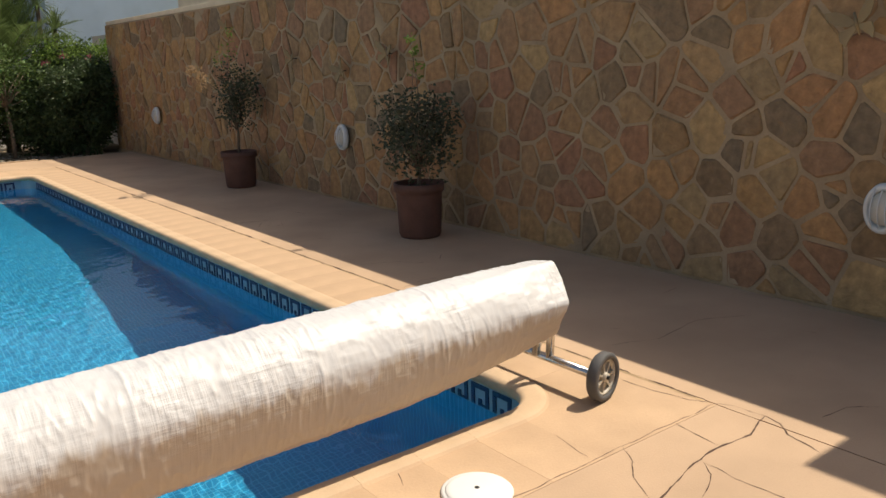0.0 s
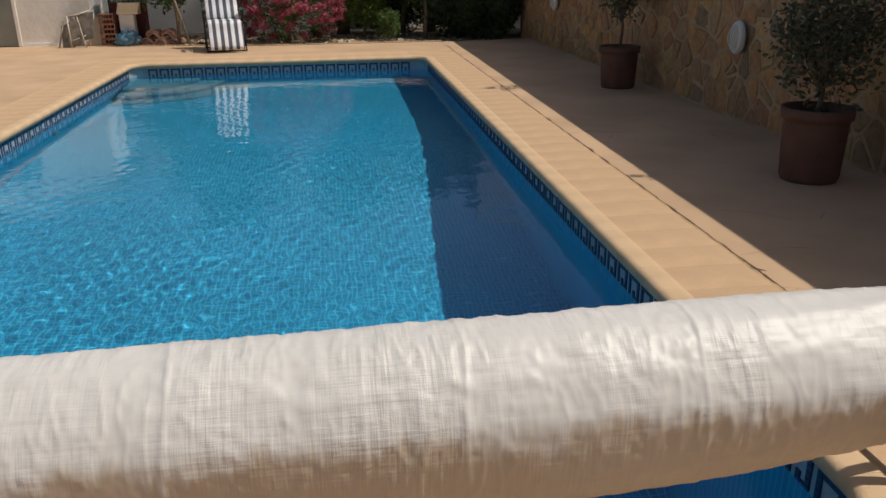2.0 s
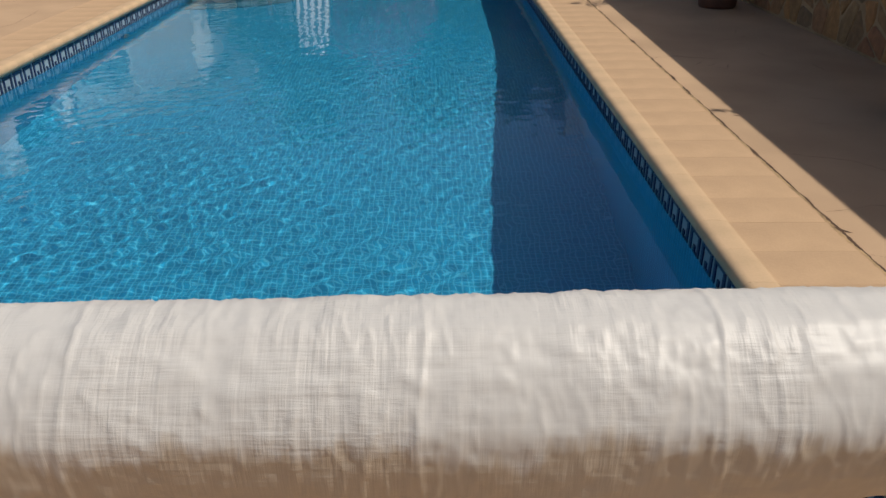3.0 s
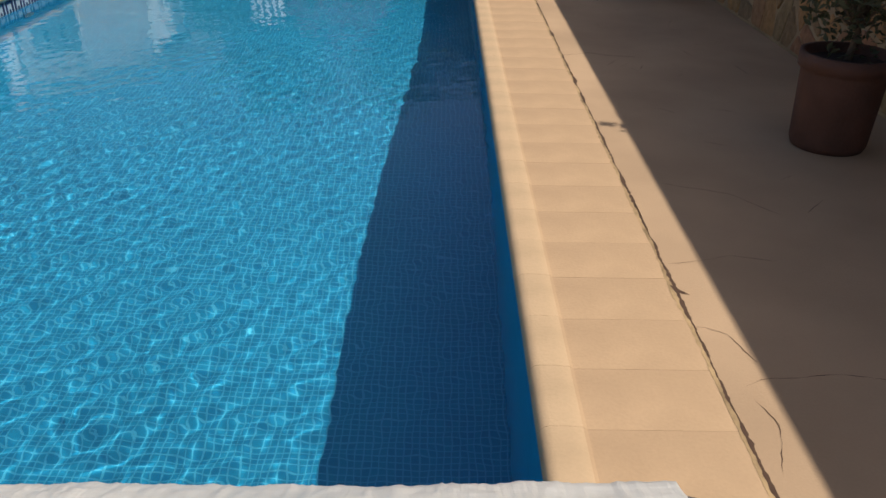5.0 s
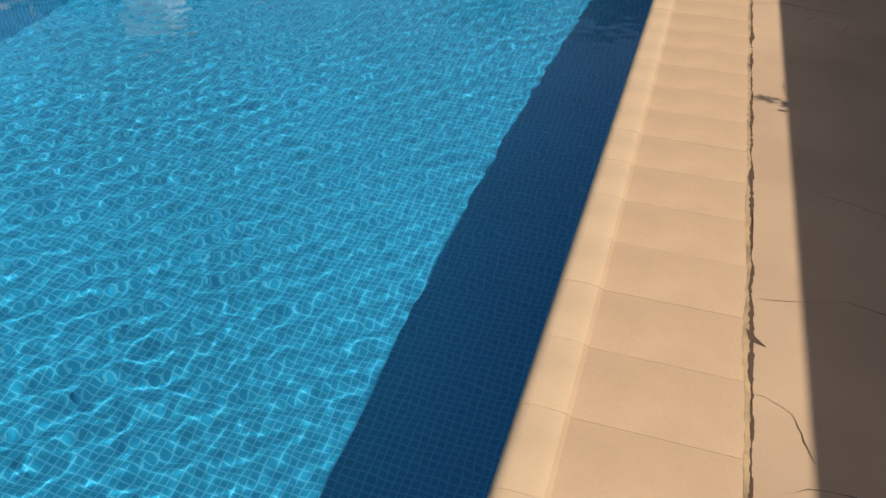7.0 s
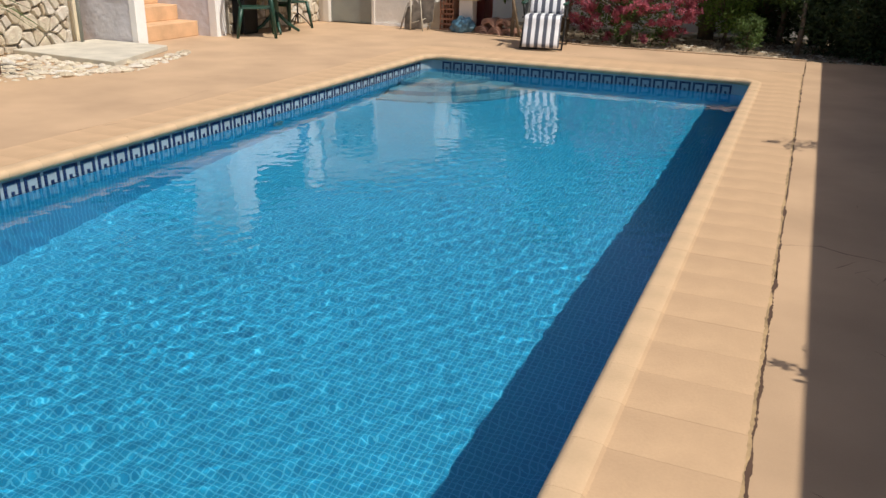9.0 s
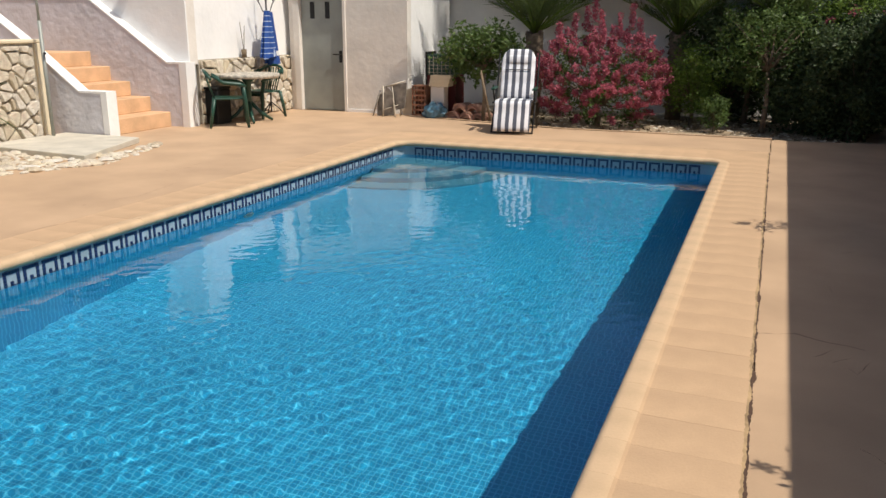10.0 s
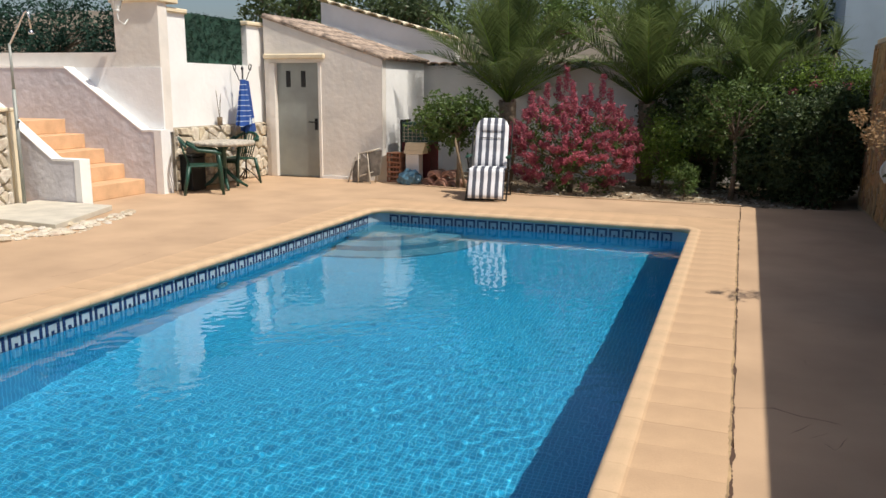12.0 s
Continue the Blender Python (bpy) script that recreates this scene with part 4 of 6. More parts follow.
def cover():
    X0, X1, YC, ZC, RR = -4.25, 0.075, -10.055, 0.380, 0.187
    nx, na = 900, 110
    xs = np.linspace(X0, X1, nx)
    v = []
    rs = random.Random(9)
    folds = [(rs.uniform(X0, X1), rs.uniform(0.008, 0.03), rs.uniform(0.3, 1.0), rs.uniform(0, 6.28), rs.uniform(0.8, 2.2), rs.uniform(-0.25, 0.25)) for _ in range(46)]
    seams = [-1.66, -1.06, -0.55, -2.4, -3.2, 0.0]
    for x in xs:
        e = max(0.0, (x - (X1 - 0.75)) / 0.75)
        near = [(f0, w, h, ph, sp, sk) for f0, w, h, ph, sp, sk in folds if abs(x - f0) < 0.2]
        for j in range(na):
            a = 2 * math.pi * j / na
            ca, sa = math.cos(a), math.sin(a)
            hexa = 0.93 / math.cos((a + 0.25) % (math.pi / 3) - math.pi / 6)
            near_end = max(0.0, (x - (X1 - 0.35)) / 0.35)
            r = RR * (1 + (hexa - 1) * (0.25 + 0.75 * near_end))
            zc = ZC + 0.002 + 0.016 * min(1.0, max(-1.0, x + 1.1))
            zz = zc + r * sa
            yy = YC + r * ca
            if sa < 0:
                zz = zc + r * sa * (1.22 - 0.55 * e ** 1.7)
                yy -= 0.03 * sa * sa * (1 - e)
            # flattened, lightly cornered top
            if sa > 0:
                zz += 0.010 * math.exp(-((a - 1.35) / 0.25) ** 2)
            d = 0.0
            for f0, w, h, ph, sp, sk in near:
                da = (a - ph + math.pi) % (2 * math.pi) - math.pi
                if abs(da) < sp:
                    fall = math.cos(da / sp * math.pi / 2)
                    q = (x - f0 - sk * da * 0.1) / w
                    d += 0.0026 * h * fall * math.exp(-q * q)
            for s0 in seams:
                q = (x - s0 + 0.006 * math.sin(a * 3 + s0)) / 0.006
                d += 0.0026 * math.exp(-q * q)
            ridge = 1 - abs(noise.noise(Vector((x * 26, a * 1.6, 3.0)))) * 6
            if ridge > 0:
                d += 0.0022 * ridge * max(0.0, noise.noise(Vector((x * 3, a * 1.5, 8.0))) + 0.35) * 1.6
            for q_, (sx1, sa1, sx2, sa2) in enumerate(((9, 2.0, -3, 5.0), (7, -3.5, 4, 3.0), (17, 4.0, 6, -7.0))):
                ridge = 1 - abs(noise.noise(Vector((x * sx1 + a * sa1, a * sa2 + x * sx2, 31.0 + q_)))) * 8
                if ridge > 0:
                    d += 0.0024 * ridge * max(0.0, noise.noise(Vector((x * 2.3, a * 1.2, 40.0 + q_))) + 0.3) * 1.5
            ridge = 1 - abs(noise.noise(Vector((x * 5, a * 9, 13.0)))) * 6
            if ridge > 0:
                d += 0.0020 * ridge * max(0.0, noise.noise(Vector((x * 4, a * 2, 18.0))) + 0.3) * 1.6
            d += 0.0034 * noise.noise(Vector((x * 4, yy * 7, zz * 9))) + 0.0018 * noise.noise(Vector((x * 22, yy * 14, zz * 14)))
            d += 0.0015 * noise.noise(Vector((x * 40, yy * 22 + 4, zz * 22))) + 0.0018 * noise.noise(Vector((x * 14, yy * 60, zz * 60)))
            e2 = max(0.0, (x - (X1 - 0.3)) / 0.3) ** 2
            v.append((x + e2 * (0.035 * sa + 0.012 * math.cos(3 * a)), yy + d * ca, zz + d * sa))
    f = []
    for i in range(nx - 1):
        for j in range(na):
            j2 = (j + 1) % na
            f.append((i * na + j, (i + 1) * na + j, (i + 1) * na + j2, i * na + j2))
    # the closed end: the sheet folds flat, in to the tube
    for i_end, x_end, s in ((nx - 1, X1, 1), (0, X0, -1)):
        last = [i_end * na + j for j in range(na)]
        for k, (sc, dx) in enumerate(((0.86, 0.012), (0.55, -0.015), (0.15, -0.03))):
            q = len(v)
            for j in range(na):
                p = v[i_end * na + j]
                zc = ZC + 0.01
                wob = 0.012 * math.sin(j * 6 * 2 * math.pi / na + k)
                v.append((p[0] + s * (dx + wob), YC + (p[1] - YC) * sc, zc + (p[2] - zc) * sc))
            cur = [q + j for j in range(na)]
            for j in range(na):
                j2 = (j + 1) % na
                t = (last[j], cur[j], cur[j2], last[j2])
                f.append(t if s > 0 else t[::-1])
            last = cur
        f.append(tuple(last) if s > 0 else tuple(last[::-1]))
    return v, f


v, f = cover()
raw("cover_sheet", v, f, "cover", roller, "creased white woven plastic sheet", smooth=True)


def roller_stand(x):
    part("post", tb([(x, -10.02, 0.112), (x, -10.035, 0.40)], 0.019, 14), "steel", roller, "polished steel post")
    part("post", tb([(x - 0.015, -9.945, 0.112), (x - 0.015, -10.02, 0.40)], 0.019, 14), "steel", roller)
    part("axle", tb([(x, -10.30, 0.108), (x, -9.66, 0.108)], 0.019, 14), "steel", roller, "polished steel axle tube")
    for yy in (-10.315, -9.64):
        w = part("wheel", bx(-0.001, 0.001, -0.001, 0.001, -0.001, 0.001), "dark", roller)
        bm = bmesh.new()
        rot = pose(x + 0.02, yy, 0.1062, 90, 0, 12) @ Matrix.Diagonal((0.9, 0.9, 0.9, 1))
        part("tyre", lathe(bm, [(0.088, -0.026), (0.112, -0.026), (0.118, -0.018), (0.118, 0.018), (0.112, 0.026), (0.088, 0.026), (0.088, -0.026)], 40, rot), "rubber", w, "grey rubber tyre")
        bm = bmesh.new()
        lathe(bm, [(0.076, -0.016), (0.089, -0.018), (0.089, 0.018), (0.076, 0.016), (0.074, 0.0), (0.076, -0.016)], 40)
        for k in range(7):
            box(bm, 0.015, 0.08, -0.0055, 0.0055, -0.010, 0.012, 0, pose(0, 0, 0, 0, 0, k * 360 / 7))
        lathe(bm, [(0, 0.024), (0.02, 0.024), (0.024, 0.016), (0.024, -0.016), (0, -0.018)], 20)
        box(bm, -0.08, 0.08, -0.08, 0.08, -0.006, -0.002, 0, pose(0, 0, 0, 0, 0, 10) @ Matrix.Diagonal((0.7, 0.7, 1, 1)))
        lathe(bm, [(0.0, -0.004), (0.078, -0.004), (0.078, -0.001), (0.0, -0.001)], 40)
        bmesh.ops.transform(bm, matrix=rot, verts=bm.verts)
        part("rim", bm, "hubplastic", w, "pale plastic spoked rim")
        part("hub_cap", lathe(bmesh.new(), [(0.0, 0.034), (0.010, 0.032), (0.011, 0.02)], 14, rot), "dark", w)


part("tube_end", tb([(-0.1, -10.03, 0.40), (0.215, -10.03, 0.40)], 0.028, 16), "steel", roller)
roller_stand(0.195)
roller_stand(-4.18)

# skimmer lid
lid = base("skimmer_lid", pose(-0.675, -10.54, 0.0, 0, 0, 0), "round white plastic skimmer lid set in the paving", "skimmer lid")
part("rim", lathe(bmesh.new(), [(0.100, 0.012), (0.118, 0.012), (0.124, 0.006), (0.124, 0.0005), (0.100, 0.0005), (0.100, 0.012)], 48), "lid", lid)
part("cover", lathe(bmesh.new(), [(0.0, 0.019), (0.088, 0.019), (0.104, 0.016), (0.109, 0.012), (0.109, 0.002)], 48), "lid", lid)
part("finger_hole", lathe(bmesh.new(), [(0.0, 0.0205), (0.008, 0.0205), (0.009, 0.0185)], 18), "dark", lid)

# ---- things on the stone wall ----
def bulkhead(y, z):
    t = base("bulkhead_light", pose(WX - 0.03, y, z, 0, -90, 0) @ Matrix.Diagonal((0.95, 0.68, 0.9, 1)), "oval white caged bulkhead light on the stone wall", "wall light", "lights on the stone wall")
    part("ring", lathe(bmesh.new(), [(0.095, 0.0), (0.135, 0.0), (0.142, 0.02), (0.135, 0.05), (0.112, 0.06), (0.100, 0.045), (0.095, 0.0)], 36), "enamel", t)
    part("glass", lathe(bmesh.new(), [(0.0, 0.09), (0.05, 0.083), (0.085, 0.06), (0.099, 0.02), (0.099, 0.0)], 30), material("frosted_glass", (0.62, 0.60, 0.52), 0.25, vary=0.03, bump=0), t, "frosted glass dome")
    for a in (-38, 0, 38):
        g = bmesh.new()
        pts = []
        for k in range(13):
            u = -0.118 + 0.236 * k / 12
            pts.append((u, math.sin(radians(a)) * 0.09, 0.045 + 0.055 * math.cos(u / 0.118 * 1.5)))
        part("cage_bar", tube(g, pts, 0.005, 6), "enamel", t)
    return t


for y, z in ((-5.21, 0.68), (0.47, 0.70), (-10.60, 0.62)):
    bulkhead(y, z)


def butterfly(y, z, tilt, s=1.0):
    t = base("butterfly_ornament", pose(WX - 0.06, y, z, 0, 0, 0) @ pose(0, 0, 0, tilt, 0, 0), "aged brass butterfly ornament hung on the stone wall", "wall ornament", "butterflies on the stone wall")
    for side in (-1, 1):
        for nm, pts in (("upper_wing", [(0, 0), (0.03, 0.05), (0.08, 0.09), (0.125, 0.10), (0.12, 0.06), (0.09, 0.02), (0.04, -0.005)]), ("lower_wing", [(0, 0), (0.04, -0.01), (0.085, -0.02), (0.09, -0.06), (0.07, -0.10), (0.045, -0.065), (0.01, -0.03)])):
            bm = bmesh.new()
            vs = [bm.verts.new((-0.012 - 0.35 * p[0] * s, side * p[0] * s, p[1] * s)) for p in pts]
            vb = [bm.verts.new((-0.004 - 0.35 * p[0] * s, side * p[0] * s, p[1] * s)) for p in pts]
            bm.faces.new(vs)
            bm.faces.new(vb[::-1])
            k = len(vs)
            for i in range(k):
                bm.faces.new((vs[i], vb[i], vb[(i + 1) % k], vs[(i + 1) % k]))
            bmesh.ops.recalc_face_normals(bm, faces=bm.faces)
            part(nm, bm, "brass", t)
    part("peg", tb([(0.062, 0, 0), (-0.008, 0, 0)], 0.004, 6), "dark", t)
    part("body", tube(bmesh.new(), [(-0.008, 0, -0.06 * s), (-0.014, 0, 0.0), (-0.01, 0, 0.06 * s)], [0.004, 0.011, 0.005], 8), "brass", t)


for y, z, a, s in ((-4.23, 1.49, 15, 0.85), (-5.27, 1.35, -20, 1.0), (-6.11, 1.50, 10, 1.0), (-2.52, 1.90, 5, 1.0), (-10.39, 1.55, -18, 1.0)):
    butterfly(y, z, a, s)


def pot(t, r, h):
    part("pot", lathe(bmesh.new(), [(0, 0.0), (r * 0.80, 0.0), (r * 0.86, 0.03), (r * 0.93, h * 0.8), (r * 0.95, h * 0.84), (r * 1.02, h * 0.85), (r * 1.03, h), (r * 0.93, h), (r * 0.90, h * 0.88), (r * 0.8, h * 0.88)], 32), "terracotta", t, "terracotta pot")
    part("soil", lathe(bmesh.new(), [(0, h * 0.92), (r * 0.6, h * 0.915), (r * 0.9, h * 0.90)], 24), "soil", t)


def blob_points(c, rad, k, rng, rmin=0.12, rmax=0.22):
    out = []
    for _ in range(k):
        d = Vector((rng.gauss(0, 1), rng.gauss(0, 1), rng.gauss(0, 1))).normalized() * rng.random() ** 0.4
        out.append((c[0] + d.x * rad[0], c[1] + d.y * rad[1], c[2] + d.z * rad[2], rng.uniform(rmin, rmax)))
    return out


def branches(bm, root, tips, r0, rng):
    for tip in tips:
        a, b = Vector(root), Vector(tip[:3])
        m1 = a.lerp(b, 0.4) + Vector((rng.uniform(-.06, .06), rng.uniform(-.06, .06), 0.05))
        tube(bm, [a, m1, b], [r0, r0 * 0.6, r0 * 0.2], 6)


def potted_shrub(x, y, pot_r, pot_h, trunk_z, crown, rad, k, seed, label, leaf, extra=()):
    rng = random.Random(seed)
    t = base("potted_shrub", pose(x, y, 0), label, "potted plant")
    pot(t, pot_r, pot_h)
    bm = bmesh.new()
    tube(bm, [(0, 0, pot_h * 0.9), (0.02, 0.01, trunk_z * 0.75), (0, 0, trunk_z)], [0.018, 0.015, 0.012], 8)
    pts = blob_points(crown, rad, k, rng)
    branches(bm, (0, 0, trunk_z * 0.8), pts[::2], 0.008, rng)
    branches(bm, (0, 0, trunk_z), [q[:3] for q in extra], 0.006, rng)
    part("trunk", bm, "bark", t, "thin woody stems")
    v, f = leaves(pts, 30, 0.15, 0.045, rng)
    part_leaves = raw("foliage", v, f, leaf, t, "small dull green leaves")
    if extra:
        v, f = leaves([q for q in extra], 26, 0.055, 0.038, rng)
        raw("new_growth", v, f, "leafbright", t, "bright yellow-green young leaves", kind="stuff")
    return t


p1 = potted_shrub(1.72, -3.28, 0.208, 0.43, 0.85, (0.05, 0.0, 1.08), (0.22, 0.22, 0.38), 52, 21, "slender shrub in a terracotta pot beside the stone wall", "leafgrey", ((-0.06, -0.06, 1.62, 0.13), (-0.04, -0.12, 1.80, 0.08), (-0.1, 0.02, 1.5, 0.12)))
rng = random.Random(77)
v, f = leaves([(-0.38, 0.08, 1.34, 0.12), (-0.3, 0.12, 1.22, 0.12), (-0.5, 0.0, 1.40, 0.06), (-0.4, -0.1, 1.28, 0.1)], 60, 0.1, 0.04, rng)
raw("dry_blossom", v, f, "blush", p1, "dry beige flower sprays", kind="stuff")
bm = bmesh.new()
branches(bm, (0, 0, 0.85), [(-0.38, 0.08, 1.34), (-0.3, 0.12, 1.22), (-0.5, 0.0, 1.40)], 0.005, rng)
part("twig", bm, "bark", p1)
p2 = potted_shrub(1.615, -7.10, 0.205, 0.45, 0.7, (0.02, 0.0, 0.86), (0.26, 0.32, 0.36), 80, 22, "bushy grey-green shrub in a terracotta pot beside the stone wall", "leafgrey", ((-0.04, 0.0, 1.60, 0.03), (-0.01, -0.01, 1.50, 0.04), (0.0, -0.02, 1.36, 0.07)))


# ---- plants of the garden ----
def bush(name, x, y, c, rad, k, n_each, size, leaf, label, cat, seed, trunk=0.04, rmin=0.12, rmax=0.24, aspect=0.5, z0=0.0):
    rng = random.Random(seed)
    t = base(name, pose(x, y, z0 - 0.05), label, cat)
    pts = blob_points(c, rad, k, rng, rmin, rmax)
    bm = bmesh.new()
    top = (c[0] * 0.4, c[1] * 0.4, max(0.15, c[2] - rad[2] * 0.6))
    tube(bm, [(0, 0, 0), (top[0] * 0.5 + 0.02, top[1] * 0.5, top[2] * 0.5), top], [trunk, trunk * 0.85, trunk * 0.7], 8)
    branches(bm, top, pts[::3], trunk * 0.4, rng)
    part("trunk", bm, "bark", t)
    v, f = leaves(pts, n_each, 0.2, size, rng, aspect)
    raw("crown" if cat == "tree" else "foliage", v, f, leaf, t)
    return t, pts, rng


bush("citrus_tree", -3.85, 2.85, (-0.05, 0.1, 1.12), (0.72, 0.5, 0.46), 66, 50, 0.085, "leaf", "small citrus tree with glossy green leaves in dry earth", "tree", 31, 0.035)
t, pts, rng = bush("flowering_shrub", -2.05, 3.15, (0, 0, 0.72), (0.95, 0.7, 0.68), 110, 45, 0.06, "leaf", "large shrub covered in pink flower spikes at the terrace edge", "shrub", 32, 0.05)
bl = []
v, f = [], []
tips = []
while len(bl) < 220:
    d = Vector((rng.gauss(0, 1), rng.gauss(0, 1) - 0.6, rng.gauss(0, 1) + 0.2)).normalized()
    p = Vector((d.x * 1.02, d.y * 0.8, 0.74 + d.z * 0.70)) * rng.uniform(0.86, 1.03)
    if p.z > 0.14 and all((p - q).length > 0.06 for q, _, _ in bl):
        bl.append((p, (d + Vector((0, 0, 0.5))).normalized(), rng.uniform(0.9, 1.25)))
for q in ((-0.42, -0.1, 1.38), (-0.1, 0.0, 1.62), (0.45, 0.1, 1.52), (0.05, -0.2, 1.42), (-0.25, 0.1, 1.48), (0.28, 0, 1.36), (-0.68, 0, 1.25), (0.6, 0.1, 1.3)):
    bl.append((Vector(q), Vector((rng.uniform(-.15, .15), 0, 1)), 2.6))
for p, d, long in bl:
    for s_ in range(int(4 * long)):
        vv, ff = leaves([(*(p + d * 0.035 * s_), 0.066 - 0.03 * s_ / (4 * long))], 26, 0.06, 0.036, rng, 0.75)
        q = len(v)
        v += vv
        f += [tuple(i + q for i in t_) for t_ in ff]
    tips.append((*(p - d * 0.02), 0.04))
raw("blossom", v, f, "pink", t, "dense pink flower spikes")
v, f = leaves(tips[::2], 12, 0.05, 0.03, rng, 0.7)
raw("faded_blossom", v, f, "blush", t, "faded buff flower tips")

bush("round_shrub", -0.68, 3.75, (0, 0, 0.72), (0.42, 0.4, 0.55), 70, 60, 0.05, "leafbright", "rounded bright green shrub in the garden bed", "shrub", 33, 0.03)
bush("low_shrub", -0.28, 3.0, (0, 0, 0.30), (0.20, 0.18, 0.22), 24, 40, 0.05, "leaf", "low yellow-green shrub at the edge of the dry bed", "shrub", 66, 0.015, 0.08, 0.14)
bush("small_tree", 0.40, 3.2, (0.0, 0.3, 1.25), (0.85, 0.6, 0.62), 95, 42, 0.07, "leaf", "small broad-leaved tree over the garden bed", "tree", 34, 0.04)
bush("small_tree", 0.1, 4.4, (0.0, 0.0, 1.3), (1.1, 0.5, 0.7), 110, 45, 0.08, "leafdark", "dark leafy tree against the garden wall", "tree", 35, 0.05)
bush("hedge_shrub", 1.65, 4.0, (0.0, 0.0, 1.0), (0.95, 0.6, 0.95), 300, 110, 0.075, "leafdark", "dense dark hedge shrub beyond the end of the stone wall", "shrub", 36, 0.05, 0.16, 0.3)
t, pts, rng = bush("flowering_shrub", 1.75, 3.7, (0.0, 0.1, 1.75), (0.85, 0.5, 0.30), 70, 60, 0.055, "leafbright", "leafy climbing shrub with pink flowers over the hedge", "shrub", 37, 0.04)
v, f = leaves([(-0.3, -0.3, 1.75, 0.08), (0.1, -0.35, 1.7, 0.08), (-0.6, -0.2, 1.62, 0.06)], 40, 0.05, 0.04, rng, 0.7)
raw("blossom", v, f, "pink", t)
bush("hedge_shrub", -0.15, 4.62, (0.0, 0.0, 0.95), (1.0, 0.25, 0.9), 150, 70, 0.08, "leafdark", "dark dense foliage along the white garden wall", "shrub", 47, 0.04, 0.14, 0.26)
bush("hedge_shrub", 1.0, 3.45, (0.0, 0.0, 0.75), (0.6, 0.4, 0.72), 130, 100, 0.07, "leafdark", "dense dark hedge shrub at the shaded end of the walkway", "shrub", 46, 0.04, 0.16, 0.28)
bush("hedge_shrub", 1.52, 2.86, (0.0, 0.0, 0.88), (0.58, 0.42, 0.84), 170, 110, 0.065, "leafdark", "dense dark hedge shrub against the end of the stone wall", "shrub", 48, 0.04, 0.14, 0.26)
bush("garden_tree", -9.8, 8.0, (0, 0, 3.4), (1.4, 1.2, 0.9), 90, 50, 0.14, "leafdark", "dark green tree behind the shed", "tree", 38, 0.1, 0.25, 0.45)
bush("garden_tree", -7.8, 9.5, (0, 0, 3.3), (1.6, 1.2, 0.9), 90, 50, 0.14, "leafdark", "dark green tree behind the outhouse", "tree", 39, 0.1, 0.25, 0.45)
bush("garden_tree", -4.5, 10.5, (0, 0, 3.3), (2.2, 1.2, 0.8), 90, 50, 0.14, "leaf", "leafy tree behind the garden wall", "tree", 40, 0.1, 0.25, 0.45)
bush("garden_tree", 1.0, 9.5, (0, 0, 2.6), (2.4, 1.2, 1.0), 110, 50, 0.14, "leafdark", "leafy tree behind the palms", "tree", 41, 0.1, 0.25, 0.45)


def palm(name, x, y, crown_z, length, count, seed, label, up=1.52):
    rng = random.Random(seed)
    t = base(name, pose(x, y, -0.06), label, "palm tree")
    bm = bmesh.new()
    pts = [(0, 0, 0), (0.03, 0, crown_z * 0.5), (0, 0, crown_z)]
    tube(bm, pts, [0.13, 0.12, 0.16], 14)
    for k in range(70):
        a, z = k * 2.4, 0.1 + (crown_z - 0.1) * k / 70
        box(bm, 0.10, 0.165, -0.035, 0.035, -0.02, 0.05, 0, pose(0, 0, z, 0, -20, math.degrees(a)))
    part("trunk", bm, "bark", t, "scaly palm trunk")
    v, f = [], []
    sv = bmesh.new()
    for k in range(count):
        az = k * 2.39996 + rng.uniform(-0.2, 0.2)
        lift = up - 1.05 * (k / count) ** 1.2 + rng.uniform(-0.1, 0.1)
        L = length * rng.uniform(0.85, 1.1)
        sag = rng.uniform(0.6, 1.5)
        path, p, d = [], Vector((0, 0, crown_z)), Vector((math.cos(az) * math.cos(lift), math.sin(az) * math.cos(lift), math.sin(lift)))
        n_ = 20
        for i in range(n_ + 1):
            path.append(p.copy())
            p = p + d * L / n_
            d = (d + Vector((rng.uniform(-0.012, 0.012), rng.uniform(-0.012, 0.012), (-0.022 - 0.03 * i / n_) * sag))).normalized()
        tube(sv, path[::4], [0.016, 0.012, 0.009, 0.007, 0.005, 0.002][:len(path[::4])], 5)
        for i in range(3, n_):
            tdir = (path[i + 1] - path[i]).normalized()
            side = tdir.cross(Vector((0, 0, 1))).normalized()
            upv = side.cross(tdir)
            for sgn in (-1, 1):
                for h_ in (0, 0.33, 0.66):
                    q = path[i].lerp(path[i + 1], h_)
                    env = math.sin(math.pi * min(1, (i + h_) / n_ * 0.9 + 0.12))
                    l = L * 0.26 * env * rng.uniform(0.8, 1.1)
                    ld = (side * sgn * 0.7 + tdir * 0.75 + upv * rng.uniform(0.1, 0.5)).normalized()
                    w_ = tdir * 0.0115
                    m_ = len(v)
                    mid = q + ld * l * 0.55 - Vector((0, 0, 0.01))
                    tip = q + ld * l - Vector((0, 0, l * 0.18))
                    v += [q - w_, q + w_, mid + w_ * 0.9, mid - w_ * 0.9, tip]
                    f += [(m_, m_ + 1, m_ + 2, m_ + 3), (m_ + 3, m_ + 2, m_ + 4)]
    part("frond_stem", sv, "leafbright", t)
    raw("fronds", v, f, "palm", t, "long feathery green fronds")
    return t


